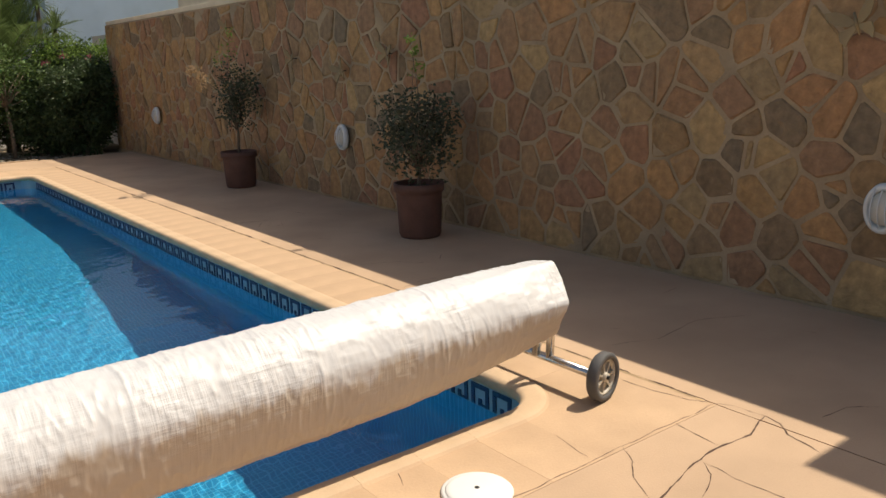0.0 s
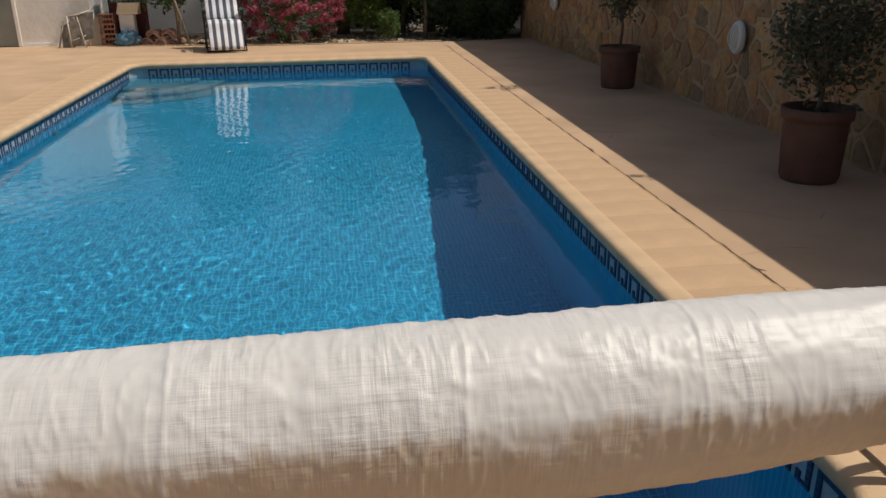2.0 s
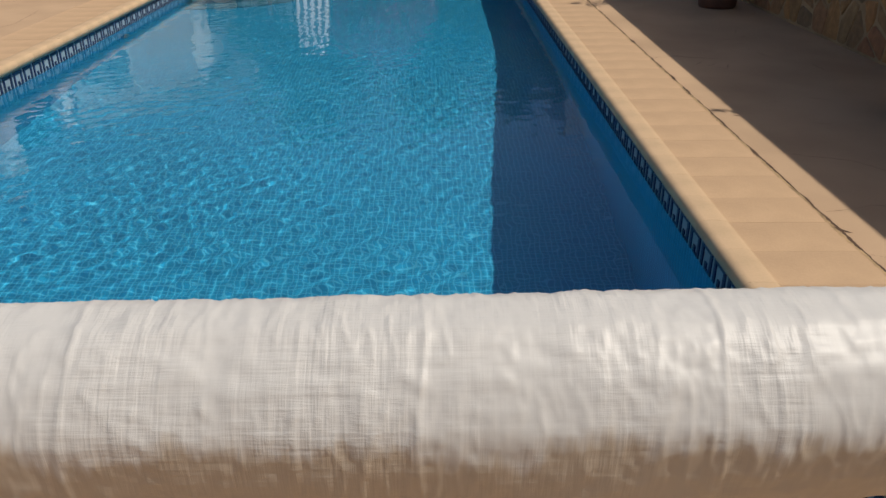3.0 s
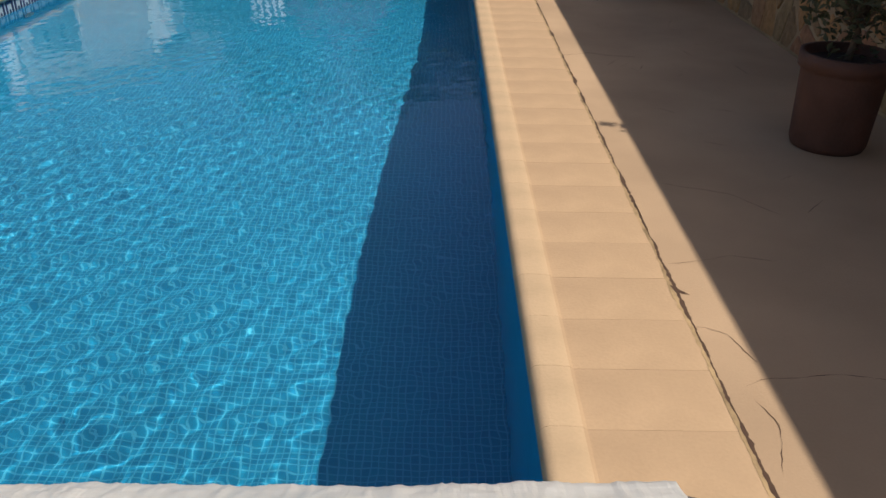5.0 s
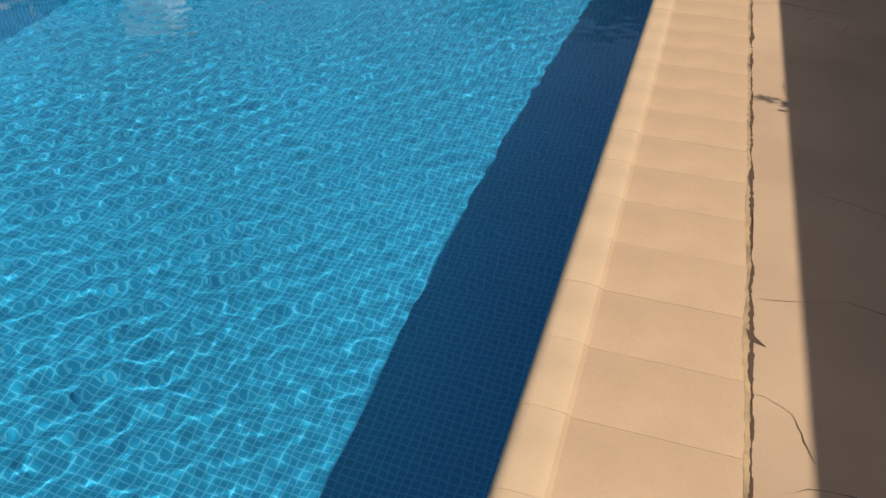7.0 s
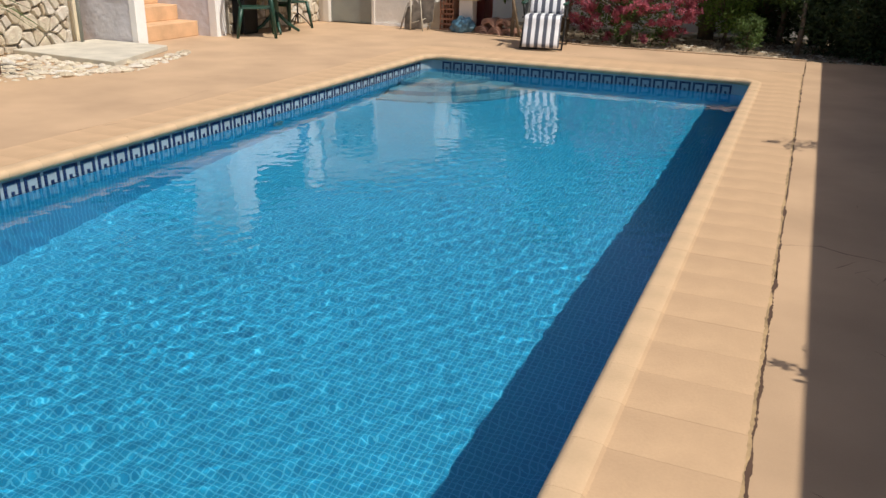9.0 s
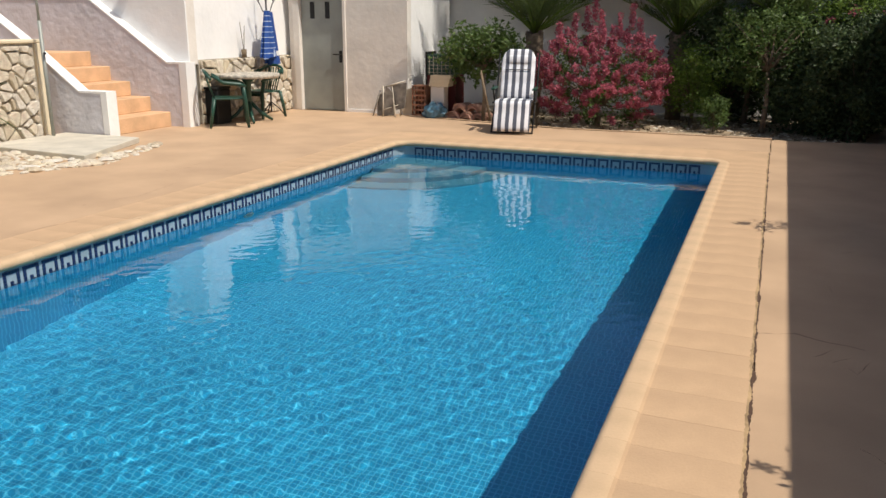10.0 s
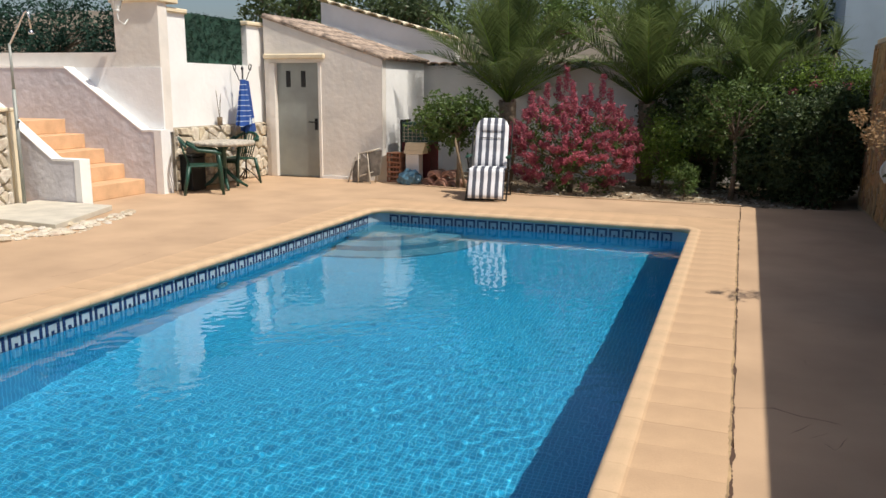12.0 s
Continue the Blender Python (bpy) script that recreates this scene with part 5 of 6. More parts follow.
palm("palm_tree", -3.45, 4.35, 1.40, 2.3, 46, 51, "feathery palm with a short scaly trunk by the garden wall")
palm("palm_tree", -1.05, 4.6, 1.40, 2.3, 46, 52, "feathery palm rising behind the pink shrub")
palm("palm_tree", 0.65, 4.7, 1.5, 1.9, 34, 53, "smaller feathery palm over the hedge")


def yucca(name, x, y, z, heads, blade, seed, label, cat="yucca", spread=1.0):
    rng = random.Random(seed)
    t = base(name, pose(x, y, z), label, cat)
    v, f = [], []
    sv = bmesh.new()
    for hx, hy, hz in heads:
        tube(sv, [(0, 0, 0), (hx * 0.6, hy * 0.6, hz * 0.6), (hx, hy, hz)], [0.05, 0.045, 0.04], 8)
        for k in range(75):
            a = rng.uniform(0, 6.283)
            lift = rng.uniform(-0.5, 1.4) * spread
            d = Vector((math.cos(a) * math.cos(lift), math.sin(a) * math.cos(lift), math.sin(lift)))
            side = d.cross(Vector((0, 0, 1))).normalized() * 0.018
            o = Vector((hx, hy, hz))
            l = blade * rng.uniform(0.7, 1.1)
            m_ = len(v)
            mid, tip = o + d * l * 0.5, o + d * l - Vector((0, 0, l * 0.18))
            v += [o - side * 0.6, o + side * 0.6, mid + side, mid - side, tip]
            f += [(m_, m_ + 1, m_ + 2, m_ + 3), (m_ + 3, m_ + 2, m_ + 4)]
    part("trunk", sv, "bark", t)
    raw("leaf_rosette", v, f, "palm", t, "stiff pointed leaves")
    return t


yucca("yucca", 1.55, 5.4, -0.06, ((0, 0, 2.75), (0.3, 0.1, 2.3), (-0.25, 0, 2.2)), 0.6, 55, "spiky yucca against the pale blue house")
t = yucca("potted_palm", -7.28, -3.95, 0.0, ((0, 0, 0.78),), 0.92, 56, "spiky long-leaved palm in a terracotta pot on the gravel", "potted plant", 0.9)
pot(t, 0.19, 0.42)

# clipped planting on the upper terrace
bush("hedge_shrub", -10.3, 0.95, (0, 0, 0.55), (1.9, 0.35, 0.6), 150, 60, 0.07, "screen", "dark clipped hedge above the stair wall", "shrub", 60, 0.03, 0.16, 0.28, z0=1.9)
bush("hedge_shrub", -13.2, 0.95, (0, 0, 0.55), (1.9, 0.35, 0.6), 100, 60, 0.07, "screen", "dark clipped hedge above the stair wall", "shrub", 61, 0.03, 0.16, 0.28, z0=1.9)
t = base("terracotta_planter", pose(-8.66, -2.3, 1.29), "terracotta flowerpot on top of the rubble wall", "flowerpot")
pot(t, 0.15, 0.28)
t = base("privacy_screen", pose(-7.78, 1.79, 1.94), "dark green artificial hedge screen between the wall piers", "privacy screen")
part("screen", bx(-0.03, 0.03, -0.815, 0.815, 0.0, 0.76), "screen", t)
rng = random.Random(5)
v, f = leaves([(0.03, rng.uniform(-0.79, 0.79), rng.uniform(0.02, 0.76), 0.03) for _ in range(480)], 7, 0.03, 0.045, rng, 0.35)
raw("screen_leaf", v, f, "screen", t, kind="stuff")

# ---- gravel and rubble at the foot of the rubble wall ----
def inside(p, poly):
    c = False
    for i, a in enumerate(poly):
        b = poly[i - 1]
        if (a[1] > p[1]) != (b[1] > p[1]) and p[0] < (b[0] - a[0]) * (p[1] - a[1]) / (b[1] - a[1]) + a[0]:
            c = not c
    return c


def pebble(c, s, rng):
    v, f = [], []
    ax = Vector((s * rng.uniform(.8, 1.4), s * rng.uniform(.6, 1.1), s * rng.uniform(.35, .7)))
    a0 = rng.uniform(0, 6.28)
    n_ = 7
    for r_, z_ in ((0.85, 0.0), (1.0, 0.45), (0.62, 0.92)):
        for k in range(n_):
            a = 6.283 * k / n_
            q = rng.uniform(0.85, 1.12)
            x, y = math.cos(a) * ax.x * r_ * q, math.sin(a) * ax.y * r_ * q
            v.append(Vector((c[0] + x * math.cos(a0) - y * math.sin(a0), c[1] + x * math.sin(a0) + y * math.cos(a0), c[2] + ax.z * z_ * rng.uniform(0.85, 1.1))))
    v.append(Vector((c[0], c[1], c[2] + ax.z)))
    for r_ in (0, 1):
        for k in range(n_):
            j = (k + 1) % n_
            f.append((r_ * n_ + k, r_ * n_ + j, (r_ + 1) * n_ + j, (r_ + 1) * n_ + k))
    for k in range(n_):
        f.append((2 * n_ + k, 2 * n_ + (k + 1) % n_, 3 * n_))
    return v, f


bed = [(-6.72, -1.35), (-6.38, -2.2), (-6.2, -2.95), (-6.6, -3.7), (-6.9, -4.4), (-8.2, -5.5), (-8.2, -1.45)]
rng = random.Random(12)
v, f = [], []
for k in range(1500):
    p = (rng.uniform(-8.2, -6.1), rng.uniform(-5.4, -1.35))
    if inside(p, bed) and not (p[0] < -6.75 and p[1] > -2.75 and p[0] + 0.0 > -8.1 and p[1] > -2.75):
        s = rng.uniform(0.02, 0.06) if rng.random() < 0.8 else rng.uniform(0.05, 0.09)
        vv, ff = pebble((p[0], p[1], -0.005), s, rng)
        q = len(v)
        v += vv
        f += [tuple(i + q for i in t_) for t_ in ff]
raw("gravel", v, f, "rubble", kind="stuff", label="loose pale rubble stones along the retaining wall")
tagged(part("shower_slab", pr([(-6.55, -2.88), (-7.05, -1.47), (-8.3, -1.47), (-8.3, -2.75)], "z", 0.0, 0.07, 0.008), material("pale_concrete", (0.62, 0.57, 0.47), 0.85, vary=0.1, scale=4, grain=0.06)), label="pale concrete slab under the garden shower", category="shower slab")

# garden shower
t = base("garden_shower", pose(-8.19, -1.78, 0.07), "slim grey metal garden shower standing on the pale slab", "outdoor shower")
part("riser", tb([(0, 0, 0), (0, 0, 1.45)], 0.024), "door", t)
part("riser", tb([(0, 0, 1.45), (0, 0, 2.02)], 0.017), "door", t)
pts = [(0, 0, 2.0)] + [(0.02 + 0.27 * k / 5, 0, 2.02 + 0.36 * k / 5) for k in range(6)] + [(0.33, 0, 2.40), (0.36, 0, 2.36), (0.375, 0, 2.18)]
part("arm", tb(pts, 0.013), "steel", t)
part("shower_head", lathe(bmesh.new(), [(0.0, 0.0), (0.03, 0.0), (0.032, 0.02), (0.012, 0.06), (0, 0.06)], 18, pose(0.375, 0, 2.12)), "steel", t)
part("tap", tb([(0.02, -0.0, 1.05), (0.07, -0.03, 1.05)], 0.014), "dark", t)

# wall lantern
t = base("wall_lantern", pose(-8.14, 0.30, 2.66), "white cast-iron lantern bracketed on the terrace pier", "lantern")
part("bracket", tb([(0, 0, -0.12), (0, -0.08, -0.2), (0, -0.2, -0.15), (0, -0.22, 0.0)], 0.012), "enamel", t)
part("roof", lathe(bmesh.new(), [(0, 0.30), (0.02, 0.28), (0.03, 0.22), (0.11, 0.15), (0.115, 0.13), (0, 0.13)], 6, pose(0, -0.22, 0)), "enamel", t)
part("glass", lathe(bmesh.new(), [(0.05, 0.0), (0.085, 0.13)], 6, pose(0, -0.22, 0)), material("lantern_glass", (0.75, 0.75, 0.72), 0.1, vary=0.02, bump=0), t)
for k in range(6):
    a = k * math.pi / 3
    part("glazing_bar", tb([(0.052 * math.cos(a), -0.22 + 0.052 * math.sin(a), 0), (0.088 * math.cos(a), -0.22 + 0.088 * math.sin(a), 0.13)], 0.005, 6), "enamel", t)
part("base", lathe(bmesh.new(), [(0, -0.05), (0.02, -0.04), (0.055, 0.0), (0, 0.0)], 6, pose(0, -0.22, 0)), "enamel", t)


# ---- table, chairs and what stands by the white wall ----
def plastic_chair(x, y, turn):
    t = base("plastic_armchair", pose(x, y, 0, 0, 0, turn), "dark green moulded plastic garden armchair by the round table", "chair", "chairs round the garden table")
    part("seat", bx(-0.23, 0.23, -0.22, 0.22, 0.41, 0.435, 0.01), "greenplastic", t)
    part("apron", bx(-0.235, 0.235, 0.19, 0.225, 0.36, 0.41, 0.008), "greenplastic", t)
    for sx in (-1, 1):
        part("leg", tube(bmesh.new(), [(sx * 0.27, 0.25, 0.0), (sx * 0.25, 0.22, 0.4), (sx * 0.27, 0.2, 0.62)], [0.022, 0.032, 0.024], 8), "greenplastic", t)
        part("leg", tube(bmesh.new(), [(sx * 0.25, -0.30, 0.0), (sx * 0.22, -0.22, 0.42)], [0.02, 0.03], 8), "greenplastic", t)
        part("armrest", tube(bmesh.new(), [(sx * 0.27, 0.24, 0.60), (sx * 0.285, 0.16, 0.635), (sx * 0.285, -0.08, 0.66), (sx * 0.24, -0.24, 0.76)], [0.02, 0.028, 0.026, 0.02], 8), "greenplastic", t)
    arc = []
    for k in range(13):
        a = math.pi * k / 12
        arc.append((0.255 * math.cos(a), -0.25 - 0.10 * math.sin(a), 0.70 + 0.13 * math.sin(a)))
    part("backrest_frame", tb(arc, 0.022, 8), "greenplastic", t)
    for k in range(7):
        u = -0.15 + 0.05 * k
        part("back_slat", tube(bmesh.new(), [(u * 0.9, -0.22, 0.43), (u, -0.29, 0.62), (u * 1.15, -0.335, 0.80)], 0.011, 6), "greenplastic", t)
    return t


plastic_chair(-7.04, 0.46, -52)
plastic_chair(-7.31, 1.66, 170)
t = base("garden_table", pose(-7.12, 1.05, 0), "round garden table with a mottled stone-look top on green legs", "table")
part("tabletop", lathe(bmesh.new(), [(0, 0.745), (0.48, 0.745), (0.498, 0.738), (0.50, 0.70), (0.48, 0.685), (0, 0.685)], 44), "tabletop", t)
part("column", lathe(bmesh.new(), [(0.05, 0.08), (0.05, 0.6), (0.13, 0.684), (0, 0.684)], 18), "greenplastic", t)
for k in range(4):
    a = radians(45 + 90 * k)
    part("foot", tube(bmesh.new(), [(0.03 * math.cos(a), 0.03 * math.sin(a), 0.30), (0.2 * math.cos(a), 0.2 * math.sin(a), 0.12), (0.36 * math.cos(a), 0.36 * math.sin(a), 0.02)], [0.03, 0.028, 0.02], 8), "greenplastic", t)
t = base("storage_box", pose(-7.45, 0.70, 0), "black box standing against the stone cladding", "box")
part("body", bx(-0.10, 0.13, -0.17, 0.17, 0.0, 0.52, 0.015), "dark", t)
part("lid", bx(-0.11, 0.14, -0.18, 0.18, 0.522, 0.56, 0.01), "dark", t)

t = base("coat_stand", pose(-7.38, 2.05, 0), "dark wrought-iron stand with curled hooks beside the table", "coat stand")
part("pole", tb([(0, 0, 0.05), (0, 0, 1.86)], 0.014), "dark", t)
part("finial", lathe(bmesh.new(), [(0, 0), (0.02, 0.01), (0.025, 0.03), (0.0, 0.07)], 12, pose(0, 0, 1.85)), "dark", t)
for k in range(3):
    a = radians(120 * k + 20)
    part("foot", tb([(0, 0, 0.22), (0.14 * math.cos(a), 0.14 * math.sin(a), 0.1), (0.22 * math.cos(a), 0.22 * math.sin(a), 0.0)], 0.010, 8), "dark", t)
for k in range(4):
    a = radians(90 * k + 80)
    c_, s_ = math.cos(a), math.sin(a)
    prof = [(0.01, 1.62), (0.09, 1.70), (0.14, 1.80), (0.19, 1.86), (0.21, 1.93), (0.17, 1.95), (0.145, 1.90), (0.165, 1.85)]
    part("hook", tb([(r * c_, r * s_, z) for r, z in prof], 0.006, 7), "dark", t)
M["towel"] = bpy.data.materials.new("checked_towel")
M["towel"].use_nodes = True
nt = M["towel"].node_tree
tc = nt.nodes.new("ShaderNodeTexCoord")
mp = nt.nodes.new("ShaderNodeMapping")
mp.inputs["Rotation"].default_value = (radians(90), 0, radians(90))
br = nt.nodes.new("ShaderNodeTexBrick")
br.offset = 0
br.inputs["Scale"].default_value = 1
br.inputs["Brick Width"].default_value, br.inputs["Row Height"].default_value, br.inputs["Mortar Size"].default_value = 0.085, 0.11, 0.006
br.inputs["Color1"].default_value, br.inputs["Color2"].default_value, br.inputs["Mortar"].default_value = (0.015, 0.06, 0.26, 1), (0.02, 0.08, 0.32, 1), (0.42, 0.50, 0.62, 1)
nt.links.new(tc.outputs["Object"], mp.inputs[0])
nt.links.new(mp.outputs[0], br.inputs["Vector"])
nt.links.new(br.outputs["Color"], nt.nodes["Principled BSDF"].inputs["Base Color"])
nt.nodes["Principled BSDF"].inputs["Roughness"].default_value = 0.9


def hanging_cloth(x, y, z0, z1, w0, w1, mat, label, seed, band=None):
    """A towel gathered at the top and fuller at the hem."""
    t = base("towel", pose(x, y, 0), label, "towel", "towels on the stand")
    rng = random.Random(seed)
    ph = rng.uniform(0, 6)
    for nm, za, zb, m_ in (("cloth", z0, z1, mat),) + ((("stripe", band[0], band[1], "enamel"),) if band else ()):
        v, f = [], []
        na, nz = 48, 14
        for j in range(nz + 1):
            z = za + (zb - za) * j / nz
            q = (z - z0) / (z1 - z0)
            w = w0 + (w1 - w0) * (1 - q)
            for i in range(na):
                a = 6.283 * i / na
                r = w * (1 + 0.22 * math.sin(a * 5 + ph) + 0.1 * math.sin(a * 9 + ph * 2)) + (0.003 if nm == "stripe" else 0)
                v.append((r * 0.55 * math.cos(a), r * math.sin(a), z + 0.02 * math.sin(a * 2 + ph) * (1 - q)))
        for j in range(nz):
            for i in range(na):
                i2 = (i + 1) % na
                f.append((j * na + i, j * na + i2, (j + 1) * na + i2, (j + 1) * na + i))
        raw(nm, v, f, m_, t, smooth=True)


hanging_cloth(-7.32, 1.97, 0.95, 1.70, 0.05, 0.17, "towel", "blue and white checked towel hanging from the stand", 1)
hanging_cloth(-7.36, 2.13, 0.84, 1.68, 0.045, 0.16, "bluecloth", "bright blue towel with a white stripe hanging from the stand", 2, (0.98, 1.06))
t = base("candle_holder", pose(-7.56, 1.62, 0.96), "thin twigs in a small pot on the stone ledge", "ornament")
part("pot", lathe(bmesh.new(), [(0, 0), (0.04, 0), (0.045, 0.13), (0.035, 0.13), (0.03, 0.05)], 16), "wood", t)
for dx, dy, h in ((0.0, -0.07, 0.55), (0.0, 0.05, 0.5), (0.02, 0.0, 0.4)):
    part("twig", tb([(0, 0, 0.05), (dx * 0.3, dy * 0.4, h * 0.5), (dx, dy, h)], 0.005, 5), "bark", t)

# ---- reclining garden chair ----
stripe = bpy.data.materials.new("striped_cushion_cloth")
stripe.use_nodes = True
nt = stripe.node_tree
tc = nt.nodes.new("ShaderNodeTexCoord")
sx_ = nt.nodes.new("ShaderNodeSeparateXYZ")
m1 = nt.nodes.new("ShaderNodeMath")
m1.operation = "MULTIPLY_ADD"
m1.inputs[1].default_value, m1.inputs[2].default_value = 1 / 0.108, 100.27
m2 = nt.nodes.new("ShaderNodeMath")
m2.operation = "FRACT"
m3 = nt.nodes.new("ShaderNodeMath")
m3.operation = "GREATER_THAN"
m3.inputs[1].default_value = 0.5
mixc = nt.nodes.new("ShaderNodeMixRGB")
mixc.inputs[1].default_value, mixc.inputs[2].default_value = (0.76, 0.76, 0.78, 1), (0.085, 0.092, 0.12, 1)
nt.links.new(tc.outputs["Object"], sx_.inputs[0])
nt.links.new(sx_.outputs["X"], m1.inputs[0])
nt.links.new(m1.outputs[0], m2.inputs[0])
nt.links.new(m2.outputs[0], m3.inputs[0])
nt.links.new(m3.outputs[0], mixc.inputs[0])
nt.links.new(mixc.outputs[0], nt.nodes["Principled BSDF"].inputs["Base Color"])
nt.nodes["Principled BSDF"].inputs["Roughness"].default_value = 0.9
M["stripe"] = stripe

t = base("recliner_chair", pose(-2.88, 1.30, 0, 0, 0, 10), "reclining garden chair with striped cushion at the pool end", "garden chair")


def pad(path, width, thick, round_top=0.0):
    """A padded strip along points (y, z), rounded at its edges."""
    g = bmesh.new()
    n_ = len(path)
    rows = []
    for i, (y, z) in enumerate(path):
        y0, z0 = path[max(0, i - 1)]
        y1, z1 = path[min(n_ - 1, i + 1)]
        L = math.hypot(y1 - y0, z1 - z0)
        ny, nz = -(z1 - z0) / L, (y1 - y0) / L
        q = 1.0
        if round_top and i > n_ - 5:
            u = (i - (n_ - 5)) / 4
            q = math.sqrt(max(0.05, 1 - (u * 0.93) ** 2)) * round_top + (1 - round_top)
        fat = thick * (0.5 + 0.5 * abs(math.sin(i * math.pi / 5)) ** 0.6)
        ring = []
        for a in range(16):
            t_ = 2 * math.pi * a / 16
            cx = math.copysign(abs(math.cos(t_)) ** 0.35, math.cos(t_)) * width / 2 * q
            cn = math.copysign(abs(math.sin(t_)) ** 0.7, math.sin(t_)) * fat / 2
            ring.append(g.verts.new((cx, y + ny * cn, z + nz * cn)))
        rows.append(ring)
    for a, b in zip(rows, rows[1:]):
        for k in range(16):
            g.faces.new((a[k], a[(k + 1) % 16], b[(k + 1) % 16], b[k])).smooth = True
    g.faces.new(rows[0][::-1])
    g.faces.new(rows[-1])
    bmesh.ops.recalc_face_normals(g, faces=g.faces)
    return g


leg_path = [(-0.12 + 0.16 * k / 8, 0.05 + 0.40 * k / 8) for k in range(9)]
seat_path = [(0.06 + 0.42 * k / 6, 0.45 - 0.02 * k / 6) for k in range(7)]
back_path = [(0.48 + 0.26 * k / 15, 0.44 + 0.70 * k / 15) for k in range(16)]
part("leg_cushion", pad(leg_path, 0.52, 0.07), "stripe", t, "striped leg-rest cushion")
part("seat_cushion", pad(seat_path, 0.50, 0.07), "stripe", t, "striped seat cushion")
part("back_cushion", pad(back_path, 0.50, 0.08, 0.6), "stripe", t, "striped back cushion")
part("pillow", pad([(0.655, 0.93), (0.665, 0.96), (0.675, 0.99), (0.685, 1.02), (0.695, 1.05)], 0.36, 0.09), "stripe", t, "striped head pillow")
for sx in (-1, 1):
    X_ = sx * 0.29
    part("frame_leg", tb([(X_, -0.02, 0.015), (X_, 0.30, 0.36), (X_, 0.42, 0.60)], 0.012, 8), "dark", t)
    part("frame_leg", tb([(X_, 0.66, 0.015), (X_, 0.34, 0.36), (X_, 0.12, 0.60)], 0.012, 8), "dark", t)
    part("side_rail", tb([(X_, 0.12, 0.42), (X_, 0.48, 0.42), (X_, 0.74, 1.08)], 0.012, 8), "dark", t)
    part("armrest", bx(X_ - 0.028, X_ + 0.028, 0.06, 0.46, 0.60, 0.63, 0.01), "greenplastic", t)
for y_, z_, w_ in ((-0.075, 0.255, 0.10), (0.535, 0.66, 0.10), (0.56, 0.86, 0.18)):
    part("seam", tb([(-w_, y_ + 0.02, z_), (w_, y_ + 0.02, z_)], 0.006, 6), "dark", t)
part("foot_bar", tb([(-0.29, -0.02, 0.02), (0.29, -0.02, 0.02)], 0.011, 8), "dark", t)
part("foot_bar", tb([(-0.29, 0.66, 0.02), (0.29, 0.66, 0.02)], 0.011, 8), "dark", t)

# ---- odds and ends beside the shed ----
GZ = -0.055
t = base("wire_frame", pose(-5.38, 2.62, 0.0), "old grey folding frame leaning by the shed", "folding frame")
for a, b, c_ in (((-0.12, -0.1, 0), (-0.16, 0.0, 0.5), 0.011), ((0.1, -0.1, 0), (-0.02, 0.05, 0.5), 0.011), ((0.1, 0.1, 0), (0.16, 0.1, 0.52), 0.012), ((-0.14, 0.0, 0.48), (0.2, 0.1, 0.58), 0.014), ((-0.1, -0.1, 0.12), (0.12, 0.1, 0.2), 0.008)):
    part("bar", tb([a, b], c_, 8), "hubplastic", t)
part("cloth", pr([(-0.20, 0.03), (0.06, 0.02), (0.02, 0.40), (-0.10, 0.50)], "y", -0.02, -0.012), "oldgrey", t, "faded grey cloth")
part("panel", pr([(-0.30, 0.0), (-0.10, 0.0), (-0.04, 0.44), (-0.28, 0.34)], "y", 0.03, 0.05), "oldgrey", t, "weathered grey panel")
part("panel", pr([(0.04, 0.1), (0.2, 0.14), (0.24, 0.56), (-0.06, 0.50)], "y", 0.06, 0.08), "oldgrey", t, "weathered grey panel")
part("bar", tb([(-0.34, -0.04, 0.0), (-0.22, 0.02, 0.44)], 0.013, 8), "oldgrey", t)
t = base("folded_panel", pose(-5.15, 2.86, 0.0), "pale board propped against the shed corner", "board")
part("board", pr([(-0.14, 0.0), (0.1, 0.02), (0.13, 0.5), (-0.1, 0.42)], "y", -0.02, 0.0), "hubplastic", t)
for i in range(7):
    t = base("hollow_brick", pose(-4.98, 2.92, GZ + 0.081 * i, 0, 0, random.uniform(-3, 3)), "red hollow clay brick in a stack by the shed", "brick", "stack of hollow bricks")
    g = bmesh.new()
    comb = [(-0.12, 0.078), (-0.12, 0.012)]
    for k in range(5):
        u = -0.12 + 0.057 * k
        comb += [(u + 0.012, 0.012), (u + 0.012, 0.034), (u + 0.012, 0.066)] + ([(u + 0.057, 0.066), (u + 0.057, 0.012)] if k < 4 else [])
    comb = comb[:-1] + [(0.12, 0.078)]
    g = prism(g, comb, "y", -0.12, 0.12) or g
    part("base", bx(-0.12, 0.12, -0.12, 0.12, 0.0, 0.0118), "brick", t)
    part("body", g, "brick", t)
t = base("wooden_hutch", pose(-4.75, 3.35, GZ), "small cabinet with a green mesh front and a red lower panel", "cabinet")
part("lower_panel", bx(-0.22, 0.3, -0.2, 0.2, 0.0, 0.72, 0.006), "twigred", t)
part("upper_frame", bx(-0.22, 0.3, -0.2, 0.2, 0.722, 1.06, 0.006), "greenplastic", t)
part("side_board", bx(-0.25, -0.222, -0.21, 0.21, 0.0, 1.1, 0.004), "dark", t)
for k in range(5):
    part("mesh_bar", bx(-0.2, 0.28, -0.208, -0.202, 0.76 + 0.06 * k, 0.766 + 0.06 * k), "hubplastic", t)
for k in range(7):
    part("mesh_bar", bx(-0.18 + 0.075 * k, -0.174 + 0.075 * k, -0.209, -0.203, 0.73, 1.04), "hubplastic", t)
t = base("concrete_block", pose(-4.66, 2.97, GZ), "pale concrete block on end under stacked trays", "block")
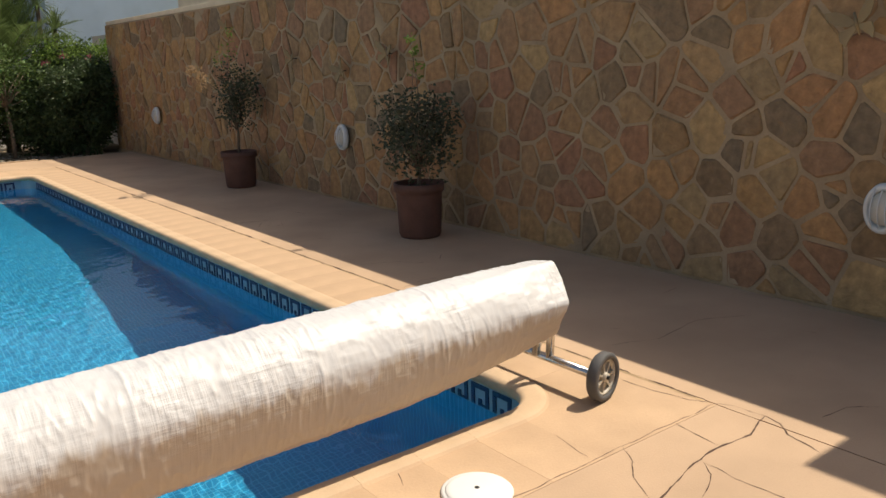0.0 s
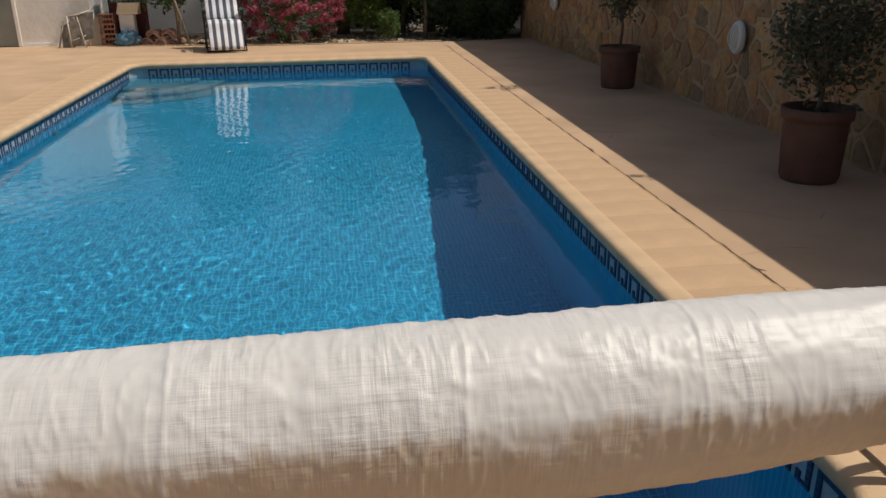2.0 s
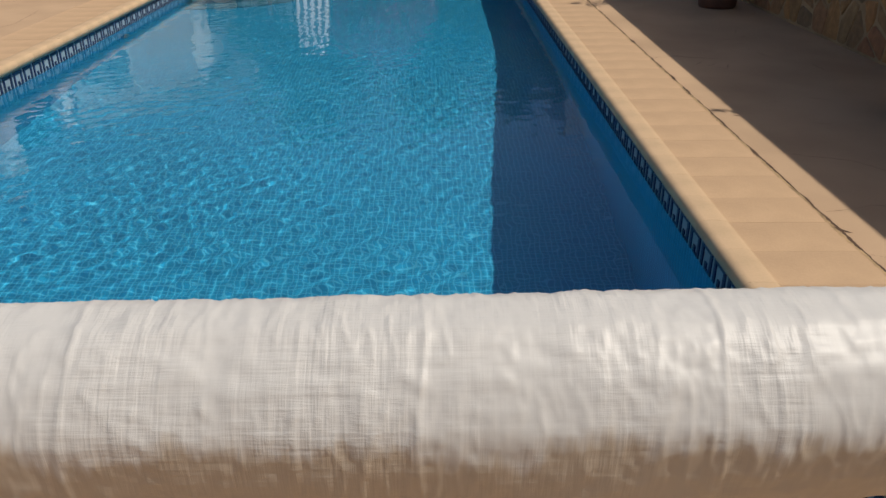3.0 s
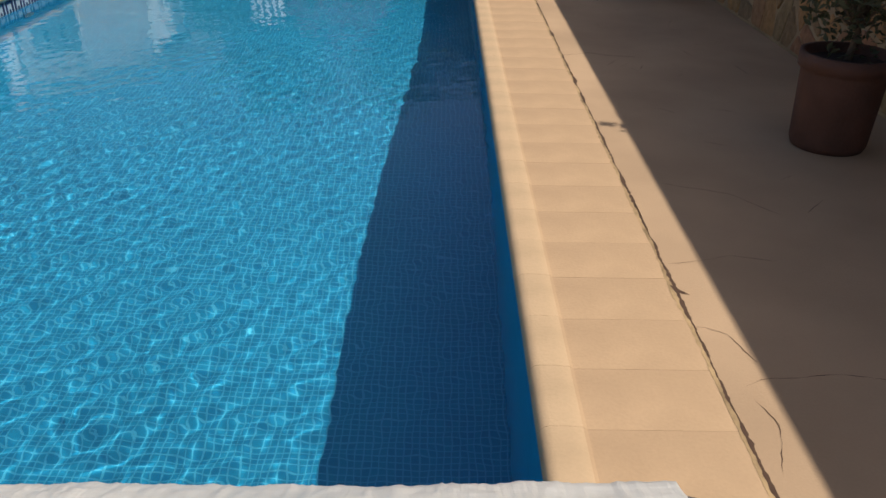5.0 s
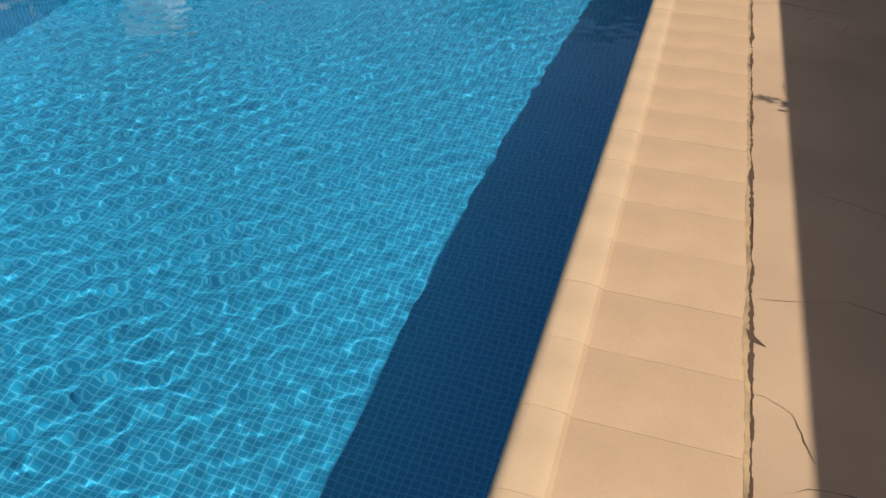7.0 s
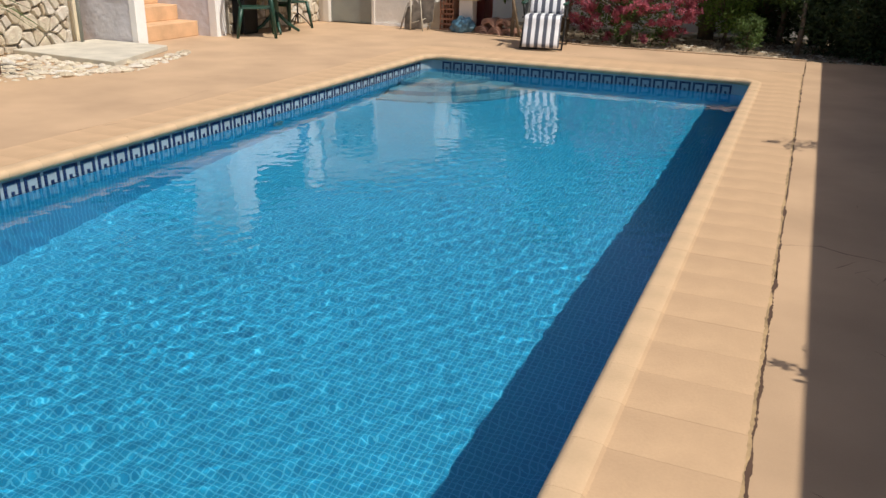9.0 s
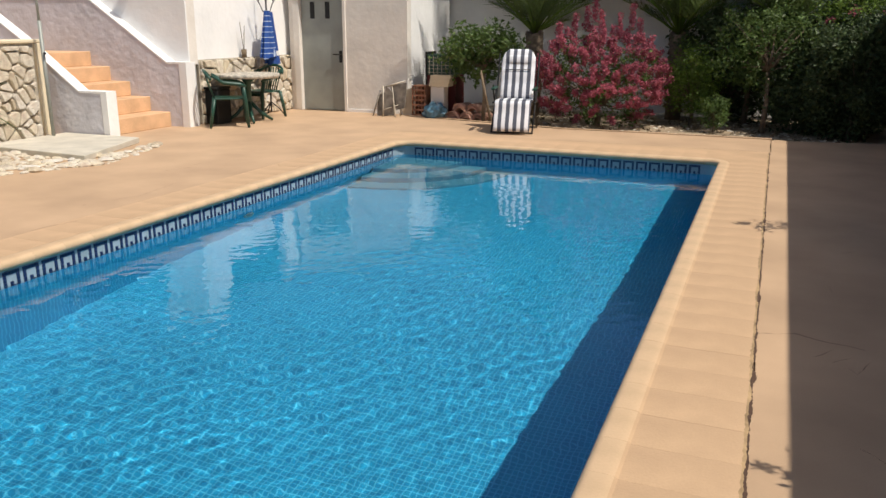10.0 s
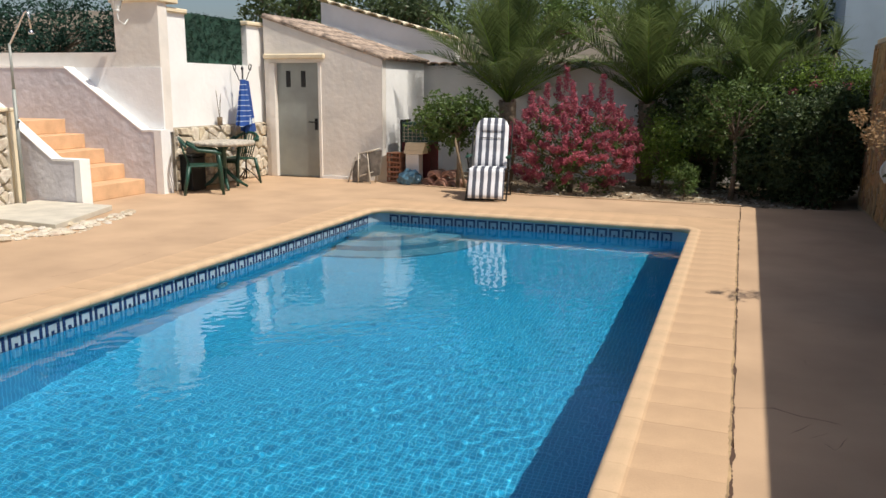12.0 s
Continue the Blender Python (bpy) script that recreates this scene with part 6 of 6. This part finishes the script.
part("body", bx(-0.13, 0.11, -0.1, 0.1, 0.0, 0.55, 0.01), "cream", t)
for i in range(3):
    t = base("seed_tray", pose(-4.64 + 0.01 * i, 2.97, GZ + 0.552 + 0.062 * i, 0, 0, 4 * i), "sand-coloured clay tray stacked on the block", "tray", "stacked trays")
    g = bmesh.new()
    box(g, -0.17, 0.17, -0.12, 0.12, 0.0, 0.012)
    for q in ((-0.17, -0.155, -0.12, 0.12), (0.155, 0.17, -0.12, 0.12), (-0.1549, 0.1549, -0.12, -0.105), (-0.1549, 0.1549, 0.105, 0.12)):
        box(g, *q, 0.0121, 0.058)
    part("body", g, "sand", t)
t = base("plastic_bag", pose(-4.66, 2.74, GZ), "crumpled translucent blue plastic bag", "bag")
g = bmesh.new()
bmesh.ops.create_icosphere(g, subdivisions=4, radius=1)
for q in g.verts:
    d = 1 + 0.25 * noise.noise(q.co * 2.2) + 0.14 * noise.noise(q.co * 6)
    q.co = Vector((q.co.x * 0.20 * d, q.co.y * 0.13 * d, 0.15 + q.co.z * 0.15 * d))
for fc in g.faces:
    fc.smooth = True
part("body", g, material("blue_plastic_film", (0.12, 0.27, 0.38), 0.3, vary=0.3, scale=9, grain=0.2, bump=0.5), t)


def clay_tile(x, y, z, turn, tilt=0):
    t = base("clay_roof_tile", pose(x, y, z, tilt, 0, turn), "spare half-round terracotta roof tile in a pile on the earth", "roof tile", "pile of roof tiles")
    tile_row("body", t, (-0.09, 0, 0), (0.09, 0, 0), (0, 0.38, 0), 1, "claytile", r=0.078)


for i, (x, y) in enumerate(((-4.38, 3.0), (-4.16, 3.05), (-3.95, 3.1))):
    for k in range(4 if i != 2 else 3):
        clay_tile(x + random.uniform(-.02, .02), y, GZ + 0.005 + 0.028 * k, random.uniform(-12, 12))
for i, (x, y) in enumerate(((-4.27, 3.04), (-4.04, 3.08))):
    for k in range(3):
        clay_tile(x, y, GZ + 0.16 + 0.028 * k, random.uniform(-12, 12))
t = base("wooden_stake", pose(-3.72, 2.6, GZ), "weathered wooden stake beside the citrus tree", "stake")
part("stake", tb([(0.1, 0.0, 0), (-0.12, 0.06, 0.85)], 0.022, 7), "wood", t)

# loose dry leaves and stones on the bed
rng = random.Random(90)
v, f = [], []
for k in range(900):
    c = (rng.uniform(-5.0, 1.6), rng.uniform(2.15, 4.9), GZ)
    vv, ff = pebble(c, rng.uniform(0.008, 0.035), rng)
    q = len(v)
    v += vv
    f += [tuple(i + q for i in t_) for t_ in ff]
raw("earth_stones", v, f, "rubble", kind="stuff", label="small stones strewn over the dry bed")
v, f = leaves([(rng.uniform(-5, 1.8), rng.uniform(2.2, 4.8), GZ + 0.012, 0.05) for _ in range(260)], 9, 0.05, 0.05, rng, 0.5, flat=0.85)
raw("dry_leaves", v, f, "wood", kind="stuff", label="fallen dry leaves on the garden bed")
tagged(part("bed_edge", pr([(-5.2, 2.76), (-4.0, 2.51), (-2.4, 2.11), (-1.0, 2.13), (0.55, 2.11), (0.55, 2.19), (-1.0, 2.2), (-2.4, 2.18), (-4.0, 2.58), (-5.2, 2.83)], "z", GZ - 0.05, 0.012), "deck"), kind="structure", label="low painted edging of the bed")

# ---- stones of the great wall ----
stone_panel(wall_e, 14.5, 2.175, 0.235, 0.026, (WX + 0.012, -11.58, 0.01), (0, 1, 0), (-1, 0, 0), random.Random(2), ("stone", "stonebulk"), depth=0.010, near=lambda c: c.y < -4.5, size_at=lambda z: 0.31 if z > 1.55 else 0.21)
